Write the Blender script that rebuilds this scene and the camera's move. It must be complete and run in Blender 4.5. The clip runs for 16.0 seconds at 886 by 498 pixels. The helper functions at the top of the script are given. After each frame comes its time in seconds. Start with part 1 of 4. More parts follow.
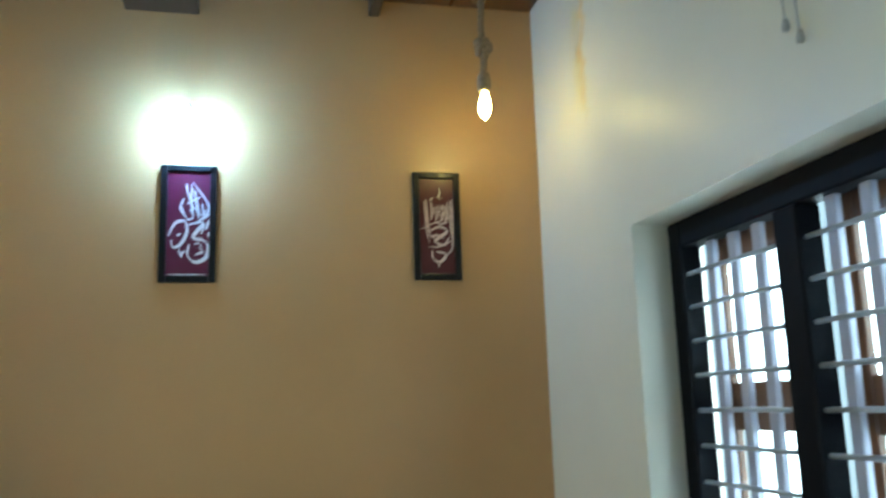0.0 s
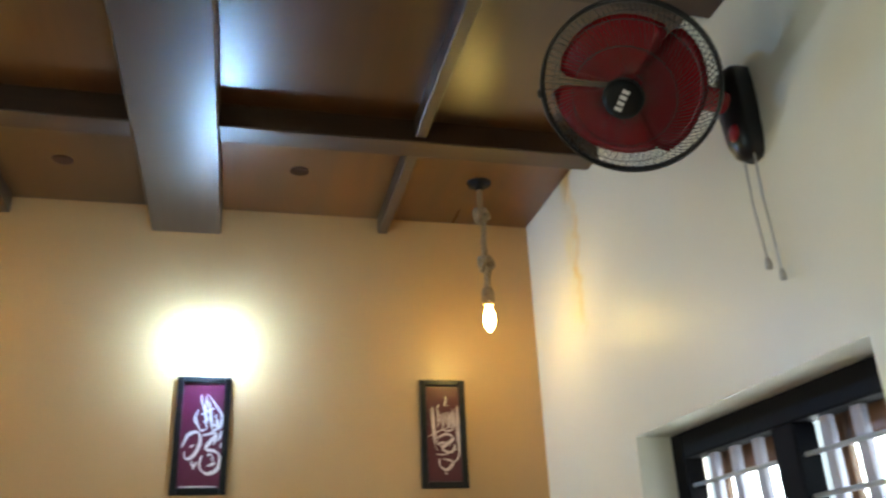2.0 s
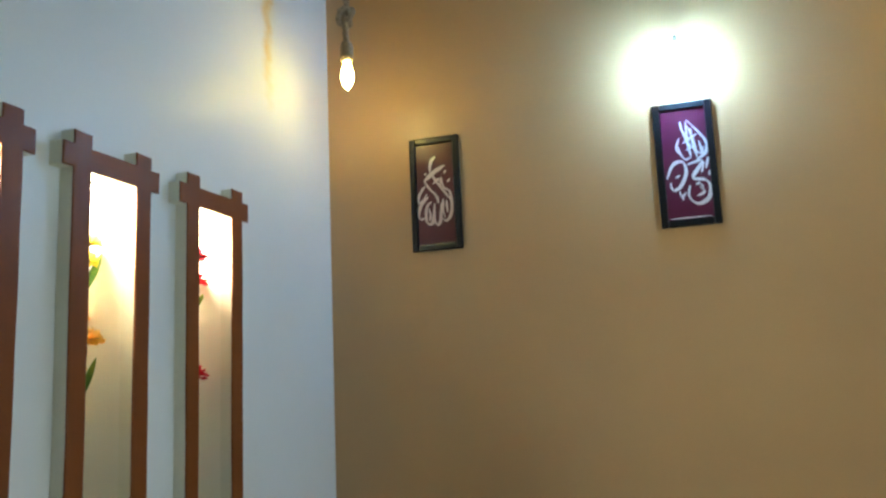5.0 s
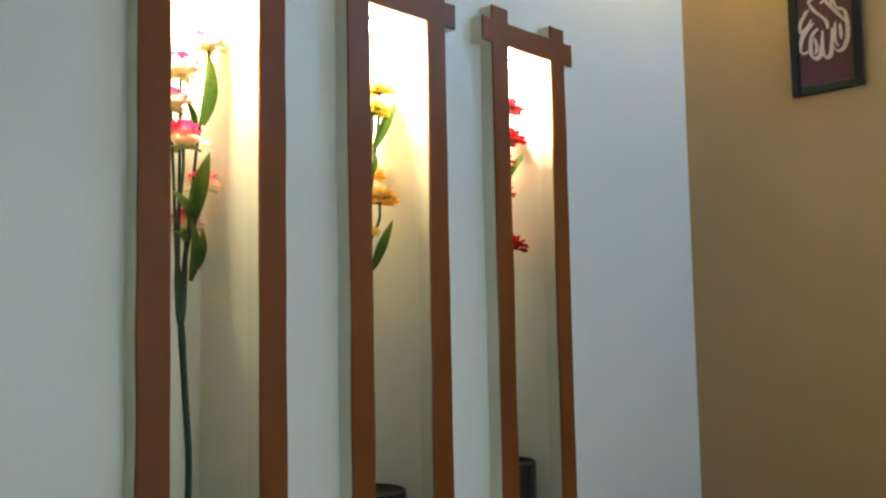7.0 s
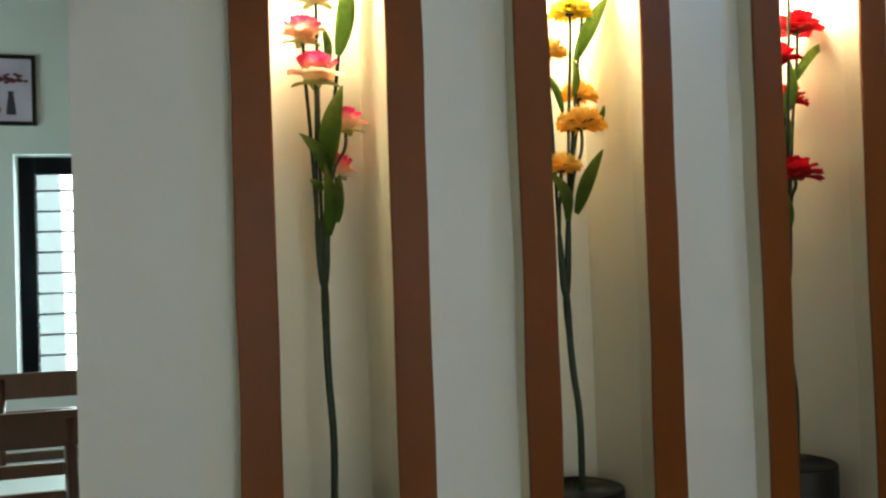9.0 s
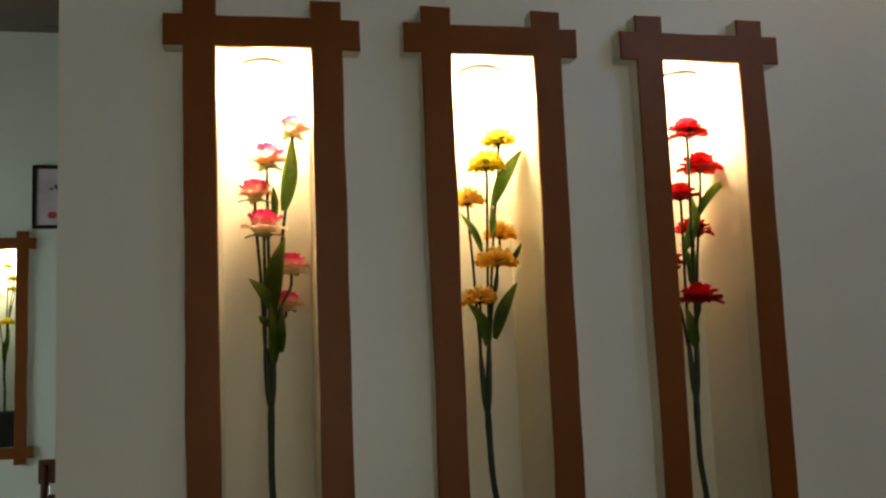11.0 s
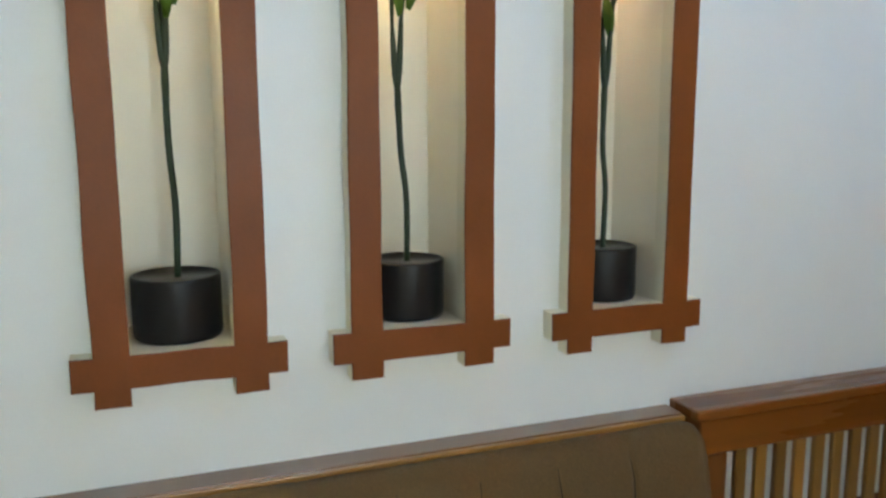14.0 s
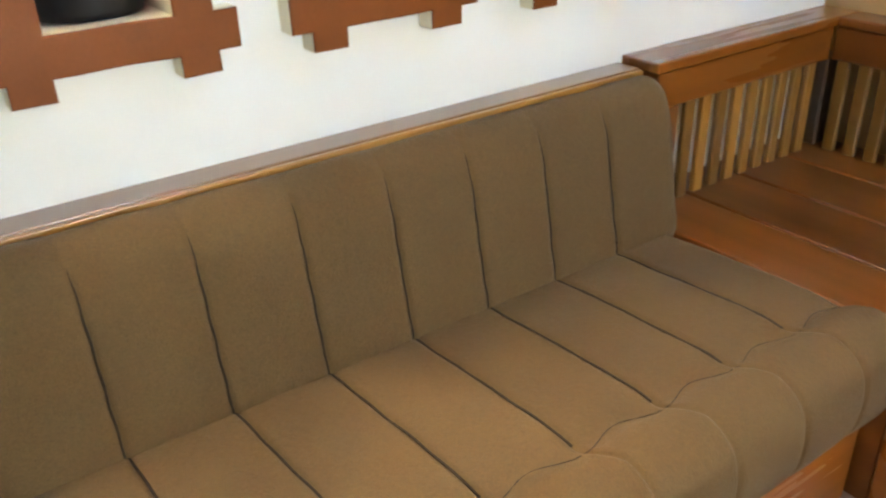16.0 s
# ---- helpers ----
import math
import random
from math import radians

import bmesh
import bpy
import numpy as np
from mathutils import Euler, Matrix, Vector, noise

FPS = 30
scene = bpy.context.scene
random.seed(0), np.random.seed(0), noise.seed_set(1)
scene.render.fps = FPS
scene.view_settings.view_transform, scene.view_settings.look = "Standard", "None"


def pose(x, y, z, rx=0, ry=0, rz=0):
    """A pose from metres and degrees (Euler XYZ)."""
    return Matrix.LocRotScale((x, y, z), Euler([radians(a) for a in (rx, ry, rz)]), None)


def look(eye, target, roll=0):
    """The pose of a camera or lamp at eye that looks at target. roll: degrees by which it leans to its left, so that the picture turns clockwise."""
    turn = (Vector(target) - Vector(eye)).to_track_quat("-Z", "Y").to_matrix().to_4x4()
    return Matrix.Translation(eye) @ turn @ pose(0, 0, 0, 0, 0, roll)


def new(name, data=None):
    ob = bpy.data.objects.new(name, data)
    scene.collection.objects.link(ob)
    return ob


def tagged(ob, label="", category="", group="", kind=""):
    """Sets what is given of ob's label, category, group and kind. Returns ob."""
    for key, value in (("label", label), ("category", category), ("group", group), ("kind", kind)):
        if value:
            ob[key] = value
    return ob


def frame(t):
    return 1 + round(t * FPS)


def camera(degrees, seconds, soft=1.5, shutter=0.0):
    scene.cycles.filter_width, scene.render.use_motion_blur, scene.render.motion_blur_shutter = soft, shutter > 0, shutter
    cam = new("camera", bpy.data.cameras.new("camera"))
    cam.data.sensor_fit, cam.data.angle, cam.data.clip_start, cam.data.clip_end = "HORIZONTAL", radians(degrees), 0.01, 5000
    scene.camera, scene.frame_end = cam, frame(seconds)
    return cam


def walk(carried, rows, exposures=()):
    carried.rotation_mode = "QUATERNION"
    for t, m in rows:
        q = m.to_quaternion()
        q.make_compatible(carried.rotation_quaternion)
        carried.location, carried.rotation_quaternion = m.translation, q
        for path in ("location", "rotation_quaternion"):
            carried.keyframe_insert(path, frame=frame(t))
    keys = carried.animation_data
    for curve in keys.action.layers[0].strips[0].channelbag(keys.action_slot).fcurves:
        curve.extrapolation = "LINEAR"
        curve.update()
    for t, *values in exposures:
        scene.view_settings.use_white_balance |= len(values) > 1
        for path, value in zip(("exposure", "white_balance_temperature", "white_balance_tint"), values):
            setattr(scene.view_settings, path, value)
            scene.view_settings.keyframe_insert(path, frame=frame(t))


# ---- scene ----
# plan units to metres
U = 0.88


def V(x, y, z):
    return Vector((x, y, z)) * U


# ---------- camera ----------
cam = camera(56.1, 16.0, 2.3, 0.25)
PATH = [
    (0, (1.689, -3.254, 1.612), (2.12, -1.336, 1.981), -1.7),
    (0.5, (1.71, -3.359, 1.645), (2.355, -1.55, 2.202), 0.2),
    (1, (1.699, -3.408, 1.665), (2.358, -1.675, 2.416), 0.5),
    (1.5, (1.618, -3.435, 1.68), (2.246, -1.708, 2.469), -1.6),
    (2, (1.571, -3.411, 1.675), (2.021, -1.627, 2.46), -2.6),
    (2.5, (1.535, -3.377, 1.662), (1.589, -1.535, 2.438), -1.1),
    (3, (1.542, -3.348, 1.608), (1.337, -1.476, 2.282), -0.3),
    (3.2, (1.527, -3.297, 1.61), (1.263, -1.418, 2.242), -0.1),
    (5.3, (1.462, -2.992, 1.531), (0.774, -1.133, 1.79), -3.4),
    (5.5, (1.429, -2.937, 1.506), (0.677, -1.097, 1.719), -3.8),
    (6, (1.449, -2.824, 1.493), (0.421, -1.115, 1.643), -2.2),
    (6.5, (1.438, -2.713, 1.464), (0.153, -1.19, 1.632), -1.7),
    (7, (1.36, -2.547, 1.473), (-0.046, -1.133, 1.619), -1.1),
    (7.5, (1.251, -2.361, 1.477), (-0.268, -1.066, 1.595), -2.3),
    (8, (1.185, -2.225, 1.479), (-0.518, -1.178, 1.54), -2.6),
    (8.2, (1.177, -2.154, 1.479), (-0.61, -1.256, 1.48), -2.1),
    (10.3, (1.549, -1.898, 1.538), (-0.41, -1.528, 1.691), -1.3),
    (10.5, (1.559, -1.87, 1.558), (-0.386, -1.437, 1.728), -1.5),
    (11, (1.586, -1.795, 1.578), (-0.358, -1.372, 1.784), -2.3),
    (11.5, (1.586, -1.755, 1.588), (-0.338, -1.243, 1.773), -2.9),
    (12, (1.572, -1.727, 1.569), (-0.338, -1.149, 1.711), -3.3),
    (12.5, (1.55, -1.743, 1.52), (-0.368, -1.177, 1.524), -2.9),
    (13, (1.543, -1.76, 1.467), (-0.379, -1.221, 1.355), -1.9),
    (13.5, (1.531, -1.796, 1.436), (-0.38, -1.263, 1.18), -1.8),
    (14, (1.503, -1.854, 1.372), (-0.344, -1.16, 1.045), -0.2),
    (14.5, (1.522, -1.897, 1.343), (-0.22, -1.076, 0.803), 0.0),
    (15, (1.508, -1.951, 1.281), (-0.175, -1.166, 0.539), -1.0),
    (15.5, (1.375, -2.04, 1.223), (-0.252, -1.24, 0.38), -2.5),
    (16, (1.234, -2.07, 1.206), (-0.229, -1.072, 0.275), -2.1),
]
EXPOSURES = [
    (0.0, -0.32, 5470, -7), (0.5, -0.6, 5920, -3), (1.5, -0.25, 6500, 3), (2.0, -0.02, 6600, 5),
    (3.2, -0.02, 6600, 4), (5.3, -0.2, 5800, -3), (7.0, -0.1, 6020, -2), (8.2, -0.08, 6120, -2),
    (10.3, -1.42, 8170, 8), (11.6, -1.42, 8070, 8), (12.0, -1.2, 7770, 6), (12.5, -0.85, 6550, 0),
    (13.0, -0.34, 6250, 3), (13.5, 0.35, 6100, 4), (14.5, 0.85, 6300, 5), (15.0, 1.2, 6450, 9),
    (15.5, 1.45, 6550, 10), (16.0, 1.55, 6600, 10),
]
walk(cam, [(t, look(eye, target, roll)) for t, eye, target, roll in PATH], EXPOSURES)

# ---------- light ----------
world = bpy.data.worlds.new("world")
scene.world = world
world.use_nodes = True
wn = world.node_tree
sky = wn.nodes.new("ShaderNodeTexSky")
sky.sky_type = "NISHITA"
sky.sun_disc = False
sky.sun_elevation = radians(50)
sky.sun_rotation = radians(150)
wn.nodes["Background"].inputs[1].default_value = 0.12
wn.links.new(sky.outputs[0], wn.nodes["Background"].inputs[0])


def lamp(name, kind, m, energy, color, **settings):
    data = bpy.data.lights.new(name, kind)
    data.energy, data.color = energy, color
    ob = new(name, data)
    ob.matrix_world = m
    return ob


sun = lamp("sun", "SUN", look((0, 0, 0), (0.42, 0.72, -1.0)), 1.0, (1.0, 0.95, 0.88))
sun.data.angle = radians(12)


def window_light(name, x, y, z, wide, high, to, energy, color):
    ob = lamp(name, "AREA", look(V(x, y, z), V(x + to, y, z - 0.08)), energy, color)
    ob.data.shape, ob.data.size, ob.data.size_y = "RECTANGLE", wide * U, high * U
    return ob


window_light("window_daylight", 3.62, -1.55, 1.75, 1.15, 1.3, -1, 40, (0.86, 0.95, 1.0))
window_light("dining_daylight", -3.98, -2.45, 1.75, 1.15, 1.3, 1, 85, (0.80, 0.95, 1.0))


# added lamp outside an unseen south opening, brightens the dining room wall
south_light = lamp("added_south_daylight", "AREA", look(V(-1.9, -5.75, 1.6), V(-2.2, -4.0, 1.5)), 40, (0.78, 0.95, 1.0))
south_light.data.shape, south_light.data.size, south_light.data.size_y = "RECTANGLE", 1.6 * U, 1.3 * U


# ---------- materials ----------
def nodes_of(name):
    m = bpy.data.materials.new(name)
    m.use_nodes = True
    t = m.node_tree
    return m, t, t.nodes["Principled BSDF"]


def node(t, kind, **values):
    n = t.nodes.new(kind)
    for key, value in values.items():
        if key in n.inputs:
            n.inputs[key].default_value = value
    return n


def ramp(t, fac, stops):
    r = t.nodes.new("ShaderNodeValToRGB")
    while len(r.color_ramp.elements) < len(stops):
        r.color_ramp.elements.new(0.5)
    for e, (at, c) in zip(r.color_ramp.elements, stops):
        e.position, e.color = at, (*c, 1)
    t.links.new(fac, r.inputs[0])
    return r.outputs[0]


def maths(t, op, a, b=None, clamp=False):
    n = t.nodes.new("ShaderNodeMath")
    n.operation, n.use_clamp = op, clamp
    for i, v in enumerate((a, b)):
        if v is None:
            continue
        if isinstance(v, (int, float)):
            n.inputs[i].default_value = v
        else:
            t.links.new(v, n.inputs[i])
    return n.outputs[0]


def mixed(t, fac, a, b, blend="MIX"):
    n = t.nodes.new("ShaderNodeMix")
    n.data_type, n.blend_type = "RGBA", blend
    for i, v in ((0, fac), (6, a), (7, b)):
        if isinstance(v, (int, float)):
            n.inputs[i].default_value = v
        elif isinstance(v, tuple):
            n.inputs[i].default_value = (*v, 1)
        else:
            t.links.new(v, n.inputs[i])
    return n.outputs[2]


def bumped(t, bsdf, height, strength, distance=0.002):
    b = node(t, "ShaderNodeBump", Strength=strength, Distance=distance)
    t.links.new(height, b.inputs["Height"])
    t.links.new(b.outputs[0], bsdf.inputs["Normal"])


def coords(t, scale=(1, 1, 1)):
    c = t.nodes.new("ShaderNodeTexCoord")
    mp = t.nodes.new("ShaderNodeMapping")
    mp.inputs["Scale"].default_value = scale
    t.links.new(c.outputs["Object"], mp.inputs[0])
    return mp.outputs[0]


def noise_of(t, at, scale, detail=3.0, rough=0.55, distortion=0.0):
    n = node(t, "ShaderNodeTexNoise", Scale=scale, Detail=detail, Roughness=rough, Distortion=distortion)
    t.links.new(at, n.inputs["Vector"])
    return n.outputs[0]


def paint(name, color, rough=0.5, var=0.06, patch=2.2, grain=180.0, bump=0.12, coat=0.0, metal=0.0, stain=None, spec=0.5):
    """Painted or plain surface: broad patches, fine grain, roughness that varies; stain = drips (axis 1 place, spread)."""
    m, t, b = nodes_of(name)
    at = coords(t)
    big = noise_of(t, at, patch, 4)
    fine = noise_of(t, at, grain, 2)
    f = maths(t, "ADD", maths(t, "MULTIPLY", big, 0.75), maths(t, "MULTIPLY", fine, 0.25))
    col = ramp(t, f, [(0.3, tuple(c * (1 - var) for c in color)), (0.7, tuple(min(1, c * (1 + var)) for c in color))])
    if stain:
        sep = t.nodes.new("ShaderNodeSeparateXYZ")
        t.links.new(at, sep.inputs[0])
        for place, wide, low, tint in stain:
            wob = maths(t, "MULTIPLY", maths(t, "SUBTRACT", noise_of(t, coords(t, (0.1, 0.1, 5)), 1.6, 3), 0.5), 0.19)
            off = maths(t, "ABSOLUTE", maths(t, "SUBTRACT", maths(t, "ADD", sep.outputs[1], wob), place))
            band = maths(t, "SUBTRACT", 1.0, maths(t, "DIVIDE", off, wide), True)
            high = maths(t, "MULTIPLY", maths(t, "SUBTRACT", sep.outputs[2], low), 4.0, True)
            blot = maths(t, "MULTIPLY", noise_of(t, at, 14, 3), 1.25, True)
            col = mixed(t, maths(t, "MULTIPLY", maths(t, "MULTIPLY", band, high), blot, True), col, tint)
    t.links.new(col, b.inputs["Base Color"])
    b.inputs["Metallic"].default_value = metal
    b.inputs["Specular IOR Level"].default_value = spec
    b.inputs["Coat Weight"].default_value = coat
    b.inputs["Coat Roughness"].default_value = 0.12
    t.links.new(maths(t, "ADD", maths(t, "MULTIPLY", big, 0.16), rough - 0.08), b.inputs["Roughness"])
    bumped(t, b, maths(t, "ADD", fine, maths(t, "MULTIPLY", noise_of(t, at, grain * 0.25, 2), 1.4)), bump)
    return m


def wood(name, dark, light, along, rough=0.3, stretch=14.0, knots=0.0, coat=0.4, each=0.0, panels=0.0, spec=0.5):
    """Varnished wood with its grain along axis 0, 1 or 2; each: how far pieces differ in tone."""
    m, t, b = nodes_of(name)
    sc = [stretch] * 3
    sc[along] = stretch * 0.07
    at = coords(t, tuple(sc))
    info = t.nodes.new("ShaderNodeObjectInfo")
    shift = t.nodes.new("ShaderNodeVectorMath")
    shift.operation = "ADD"
    t.links.new(at, shift.inputs[0])
    far = maths(t, "MULTIPLY", info.outputs["Random"], 37.0)
    t.links.new(far, shift.inputs[1])
    at = shift.outputs[0]
    broad = noise_of(t, at, 0.55, 3, 0.5, 0.3)
    streak = noise_of(t, at, 3.2, 3, 0.5, 0.0)
    f = maths(t, "ADD", maths(t, "MULTIPLY", broad, 0.62), maths(t, "MULTIPLY", streak, 0.38))
    mid = tuple((p + q) / 2 for p, q in zip(dark, light))
    col = ramp(t, f, [(0.2, dark), (0.5, mid), (0.8, light)])
    if knots:
        v = node(t, "ShaderNodeTexVoronoi", Scale=1.3)
        t.links.new(coords(t, (1.0, 1.6, 1.0)), v.inputs["Vector"])
        k = maths(t, "SUBTRACT", 1.0, maths(t, "DIVIDE", v.outputs[0], 0.085), True)
        col = mixed(t, maths(t, "MULTIPLY", k, knots), col, tuple(c * 0.35 for c in dark))
    if panels:
        geo = t.nodes.new("ShaderNodeNewGeometry")
        isle = geo.outputs["Random Per Island"]
        k = maths(t, "ADD", maths(t, "MULTIPLY", isle, panels), 1 - panels / 2)
        n = t.nodes.new("ShaderNodeVectorMath")
        n.operation = "SCALE"
        t.links.new(col, n.inputs[0])
        t.links.new(k, n.inputs["Scale"])
        col = n.outputs[0]
    if each:
        k = maths(t, "ADD", maths(t, "MULTIPLY", info.outputs["Random"], each), 1 - each / 2)
        n = t.nodes.new("ShaderNodeVectorMath")
        n.operation = "SCALE"
        t.links.new(col, n.inputs[0])
        t.links.new(k, n.inputs["Scale"])
        col = n.outputs[0]
    t.links.new(col, b.inputs["Base Color"])
    b.inputs["Coat Weight"].default_value = coat
    b.inputs["Coat Roughness"].default_value = 0.3
    b.inputs["Specular IOR Level"].default_value = spec
    t.links.new(maths(t, "ADD", maths(t, "MULTIPLY", streak, 0.2), rough - 0.1), b.inputs["Roughness"])
    bumped(t, b, streak, 0.12)
    return m


def fabric(name, color):
    m, t, b = nodes_of(name)
    at = coords(t)
    big = noise_of(t, at, 4.0, 4)
    weave = maths(t, "ADD", noise_of(t, coords(t, (1, 0.25, 1)), 620, 2), noise_of(t, coords(t, (0.25, 1, 0.25)), 620, 2))
    mott = noise_of(t, at, 95, 4, 0.65)
    f = maths(t, "ADD", maths(t, "MULTIPLY", weave, 0.42), maths(t, "MULTIPLY", mott, 0.26))
    f = maths(t, "ADD", f, maths(t, "MULTIPLY", maths(t, "SUBTRACT", big, 0.5), 0.3))
    col = ramp(t, f, [(0.25, tuple(c * 0.58 for c in color)), (0.5, color), (0.78, tuple(c * 1.42 for c in color))])
    t.links.new(col, b.inputs["Base Color"])
    b.inputs["Roughness"].default_value = 0.85
    b.inputs["Sheen Weight"].default_value = 0.08
    b.inputs["Sheen Roughness"].default_value = 0.4
    bumped(t, b, maths(t, "ADD", weave, maths(t, "MULTIPLY", mott, 1.2)), 0.6, 0.002)
    return m


def two_tone(name, low, high, rough=0.55, at=0.5):
    """Cloth petals that change colour from base to rim."""
    m, t, b = nodes_of(name)
    c = t.nodes.new("ShaderNodeTexCoord")
    sep = t.nodes.new("ShaderNodeSeparateXYZ")
    t.links.new(c.outputs["Generated"], sep.inputs[0])
    n = noise_of(t, c.outputs["Object"], 70, 3)
    f = maths(t, "ADD", sep.outputs[2], maths(t, "MULTIPLY", maths(t, "SUBTRACT", n, 0.5), 0.5))
    t.links.new(ramp(t, f, [(max(0, at - 0.25), low), (min(1, at + 0.25), high)]), b.inputs["Base Color"])
    b.inputs["Roughness"].default_value = rough
    b.inputs["Subsurface Weight"].default_value = 0.0
    tr = t.nodes.new("ShaderNodeBsdfTranslucent")
    t.links.new(ramp(t, f, [(max(0, at - 0.25), low), (min(1, at + 0.25), high)]), tr.inputs[0])
    mx = t.nodes.new("ShaderNodeMixShader")
    mx.inputs[0].default_value = 0.72
    t.links.new(b.outputs[0], mx.inputs[1])
    t.links.new(tr.outputs[0], mx.inputs[2])
    t.links.new(mx.outputs[0], t.nodes["Material Output"].inputs[0])
    return m


def glow(name, color, strength):
    m, t, b = nodes_of(name)
    b.inputs["Base Color"].default_value = (*color, 1)
    b.inputs["Emission Color"].default_value = (*color, 1)
    b.inputs["Emission Strength"].default_value = strength
    return m


def glass(name, tint=(1, 1, 1), rough=0.0):
    m, t, b = nodes_of(name)
    b.inputs["Base Color"].default_value = (*tint, 1)
    b.inputs["Roughness"].default_value = rough
    b.inputs["Transmission Weight"].default_value = 1.0
    b.inputs["IOR"].default_value = 1.45
    return m


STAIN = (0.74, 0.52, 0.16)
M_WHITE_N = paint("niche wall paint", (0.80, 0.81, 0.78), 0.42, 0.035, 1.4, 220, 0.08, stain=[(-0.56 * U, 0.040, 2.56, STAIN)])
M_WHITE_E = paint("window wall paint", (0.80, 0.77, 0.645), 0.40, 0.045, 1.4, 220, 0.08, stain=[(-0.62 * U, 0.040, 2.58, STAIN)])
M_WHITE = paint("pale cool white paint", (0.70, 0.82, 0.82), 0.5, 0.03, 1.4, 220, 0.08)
M_TAN = paint("tan wall paint", (0.52, 0.315, 0.130), 0.40, 0.07, 1.7, 160, 0.10, spec=0.7)
M_NICHE = paint("cream niche paint", (0.84, 0.79, 0.665), 0.5, 0.05, 3, 200, 0.10)
M_CREAM = paint("cream plaster", (0.78, 0.74, 0.60), 0.6, 0.06, 8, 160, 0.2)
M_TERRA = paint("terracotta brown paint", (0.195, 0.0535, 0.0085), 0.45, 0.14, 7, 140, 0.18, spec=0.28)
M_FLOOR = paint("pale floor tile", (0.30, 0.205, 0.17), 0.42, 0.10, 2, 60, 0.02, coat=0.1)
M_GROUT = paint("floor grout", (0.3, 0.26, 0.22), 0.8, 0.1)
M_CEIL = wood("ceiling veneer", (0.018, 0.0055, 0.0009), (0.140, 0.046, 0.0072), 1, 0.32, 5, 0.8, 0.45, 0.0, 0.7, 0.5)
M_BEAM = wood("beam wood", (0.022, 0.0095, 0.0033), (0.065, 0.029, 0.010), 1, 0.42, 9, 0, 0.45)
M_CROSS = wood("cross beam wood", (0.018, 0.0072, 0.0025), (0.062, 0.027, 0.009), 0, 0.45, 12, 0, 0.12)
M_TEAK_X = wood("varnished teak across", (0.040, 0.011, 0.0016), (0.25, 0.076, 0.0105), 0, 0.17, 5, 0, 0.5, 0.28, 0.0, 0.45)
M_TEAK_Y = wood("varnished teak along", (0.065, 0.016, 0.0022), (0.42, 0.135, 0.015), 1, 0.28, 5, 0, 0.4, 0.3, 0.0, 0.4)
M_TEAK_Z = wood("varnished teak upright", (0.075, 0.022, 0.004), (0.20, 0.070, 0.012), 2, 0.30, 10, 0, 0.5, 0.3)
M_SLAT = wood("golden varnished slat", (0.12, 0.045, 0.007), (0.37, 0.18, 0.030), 2, 0.30, 8, 0, 0.5, 0.7)
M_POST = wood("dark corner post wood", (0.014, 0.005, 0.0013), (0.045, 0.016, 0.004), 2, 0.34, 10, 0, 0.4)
M_KNOT = paint("dull dark brown cap", (0.035, 0.012, 0.004), 0.75, 0.3, 30, 160, 0.2, spec=0.1)
M_DOOR = wood("orange door veneer", (0.60, 0.185, 0.034), (0.82, 0.285, 0.055), 2, 0.32, 8, 0, 0.4)
M_DOOREDGE = wood("door edge wood", (0.35, 0.2, 0.09), (0.52, 0.33, 0.17), 2, 0.5, 12, 0, 0.0)
M_CHAIR = wood("dining chair wood", (0.045, 0.015, 0.006), (0.11, 0.038, 0.014), 2, 0.35, 14, 0, 0.4)
M_SHUTTER = wood("brown shutter wood", (0.07, 0.028, 0.010), (0.17, 0.07, 0.025), 2, 0.4, 12, 0, 0.2)
M_END = wood("reddish brown end board", (0.13, 0.040, 0.018), (0.20, 0.066, 0.030), 2, 0.22, 7, 0, 0.9)
M_GOLD = wood("golden varnished edge", (0.22, 0.09, 0.012), (0.38, 0.18, 0.03), 1, 0.3, 11, 0, 0.6)
M_LEDGE = wood("glossy ledge wood", (0.14, 0.06, 0.02), (0.26, 0.12, 0.04), 1, 0.22, 11, 0, 1.0)
M_FABRIC = fabric("brown woven upholstery", (0.100, 0.0565, 0.0162))
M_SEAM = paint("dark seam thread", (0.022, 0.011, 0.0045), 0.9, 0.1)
M_BLACKFRAME = paint("black picture frame lacquer", (0.008, 0.007, 0.007), 0.35, 0.2, 20, 200, 0.1, coat=0.12, spec=0.3)
M_PRINT = paint("maroon print", (0.105, 0.010, 0.034), 0.3, 0.25, 9, 200, 0.03, coat=0.3)
M_PRINTDARK = paint("dark maroon print", (0.085, 0.010, 0.014), 0.3, 0.3, 9, 200, 0.03, coat=0.35)
M_INK = paint("silver white lettering", (0.80, 0.79, 0.80), 0.4, 0.08, 30)
M_INKPINK = paint("pale pink lettering", (0.70, 0.55, 0.50), 0.4, 0.12, 30)
M_BLACK = paint("black plastic", (0.006, 0.006, 0.007), 0.32, 0.2, 10, 200, 0.06)
M_POT = paint("black pot plastic", (0.006, 0.0055, 0.007), 0.34, 0.25, 12, 160, 0.1, spec=0.35)
M_SOIL = paint("dark pot filling", (0.02, 0.016, 0.012), 0.9, 0.4, 30, 120, 0.8)
M_RED = paint("red fan plastic", (0.36, 0.010, 0.018), 0.22, 0.1, 10, 200, 0.02, coat=0.5)
M_CAGE = paint("black wire", (0.012, 0.012, 0.013), 0.35, 0.1)
M_ROSE = paint("matt black lacquer", (0.004, 0.004, 0.004), 0.6, 0.2, 10, 200, 0.06, spec=0.2)
M_CORD = paint("grey cord", (0.5, 0.5, 0.48), 0.7, 0.1)
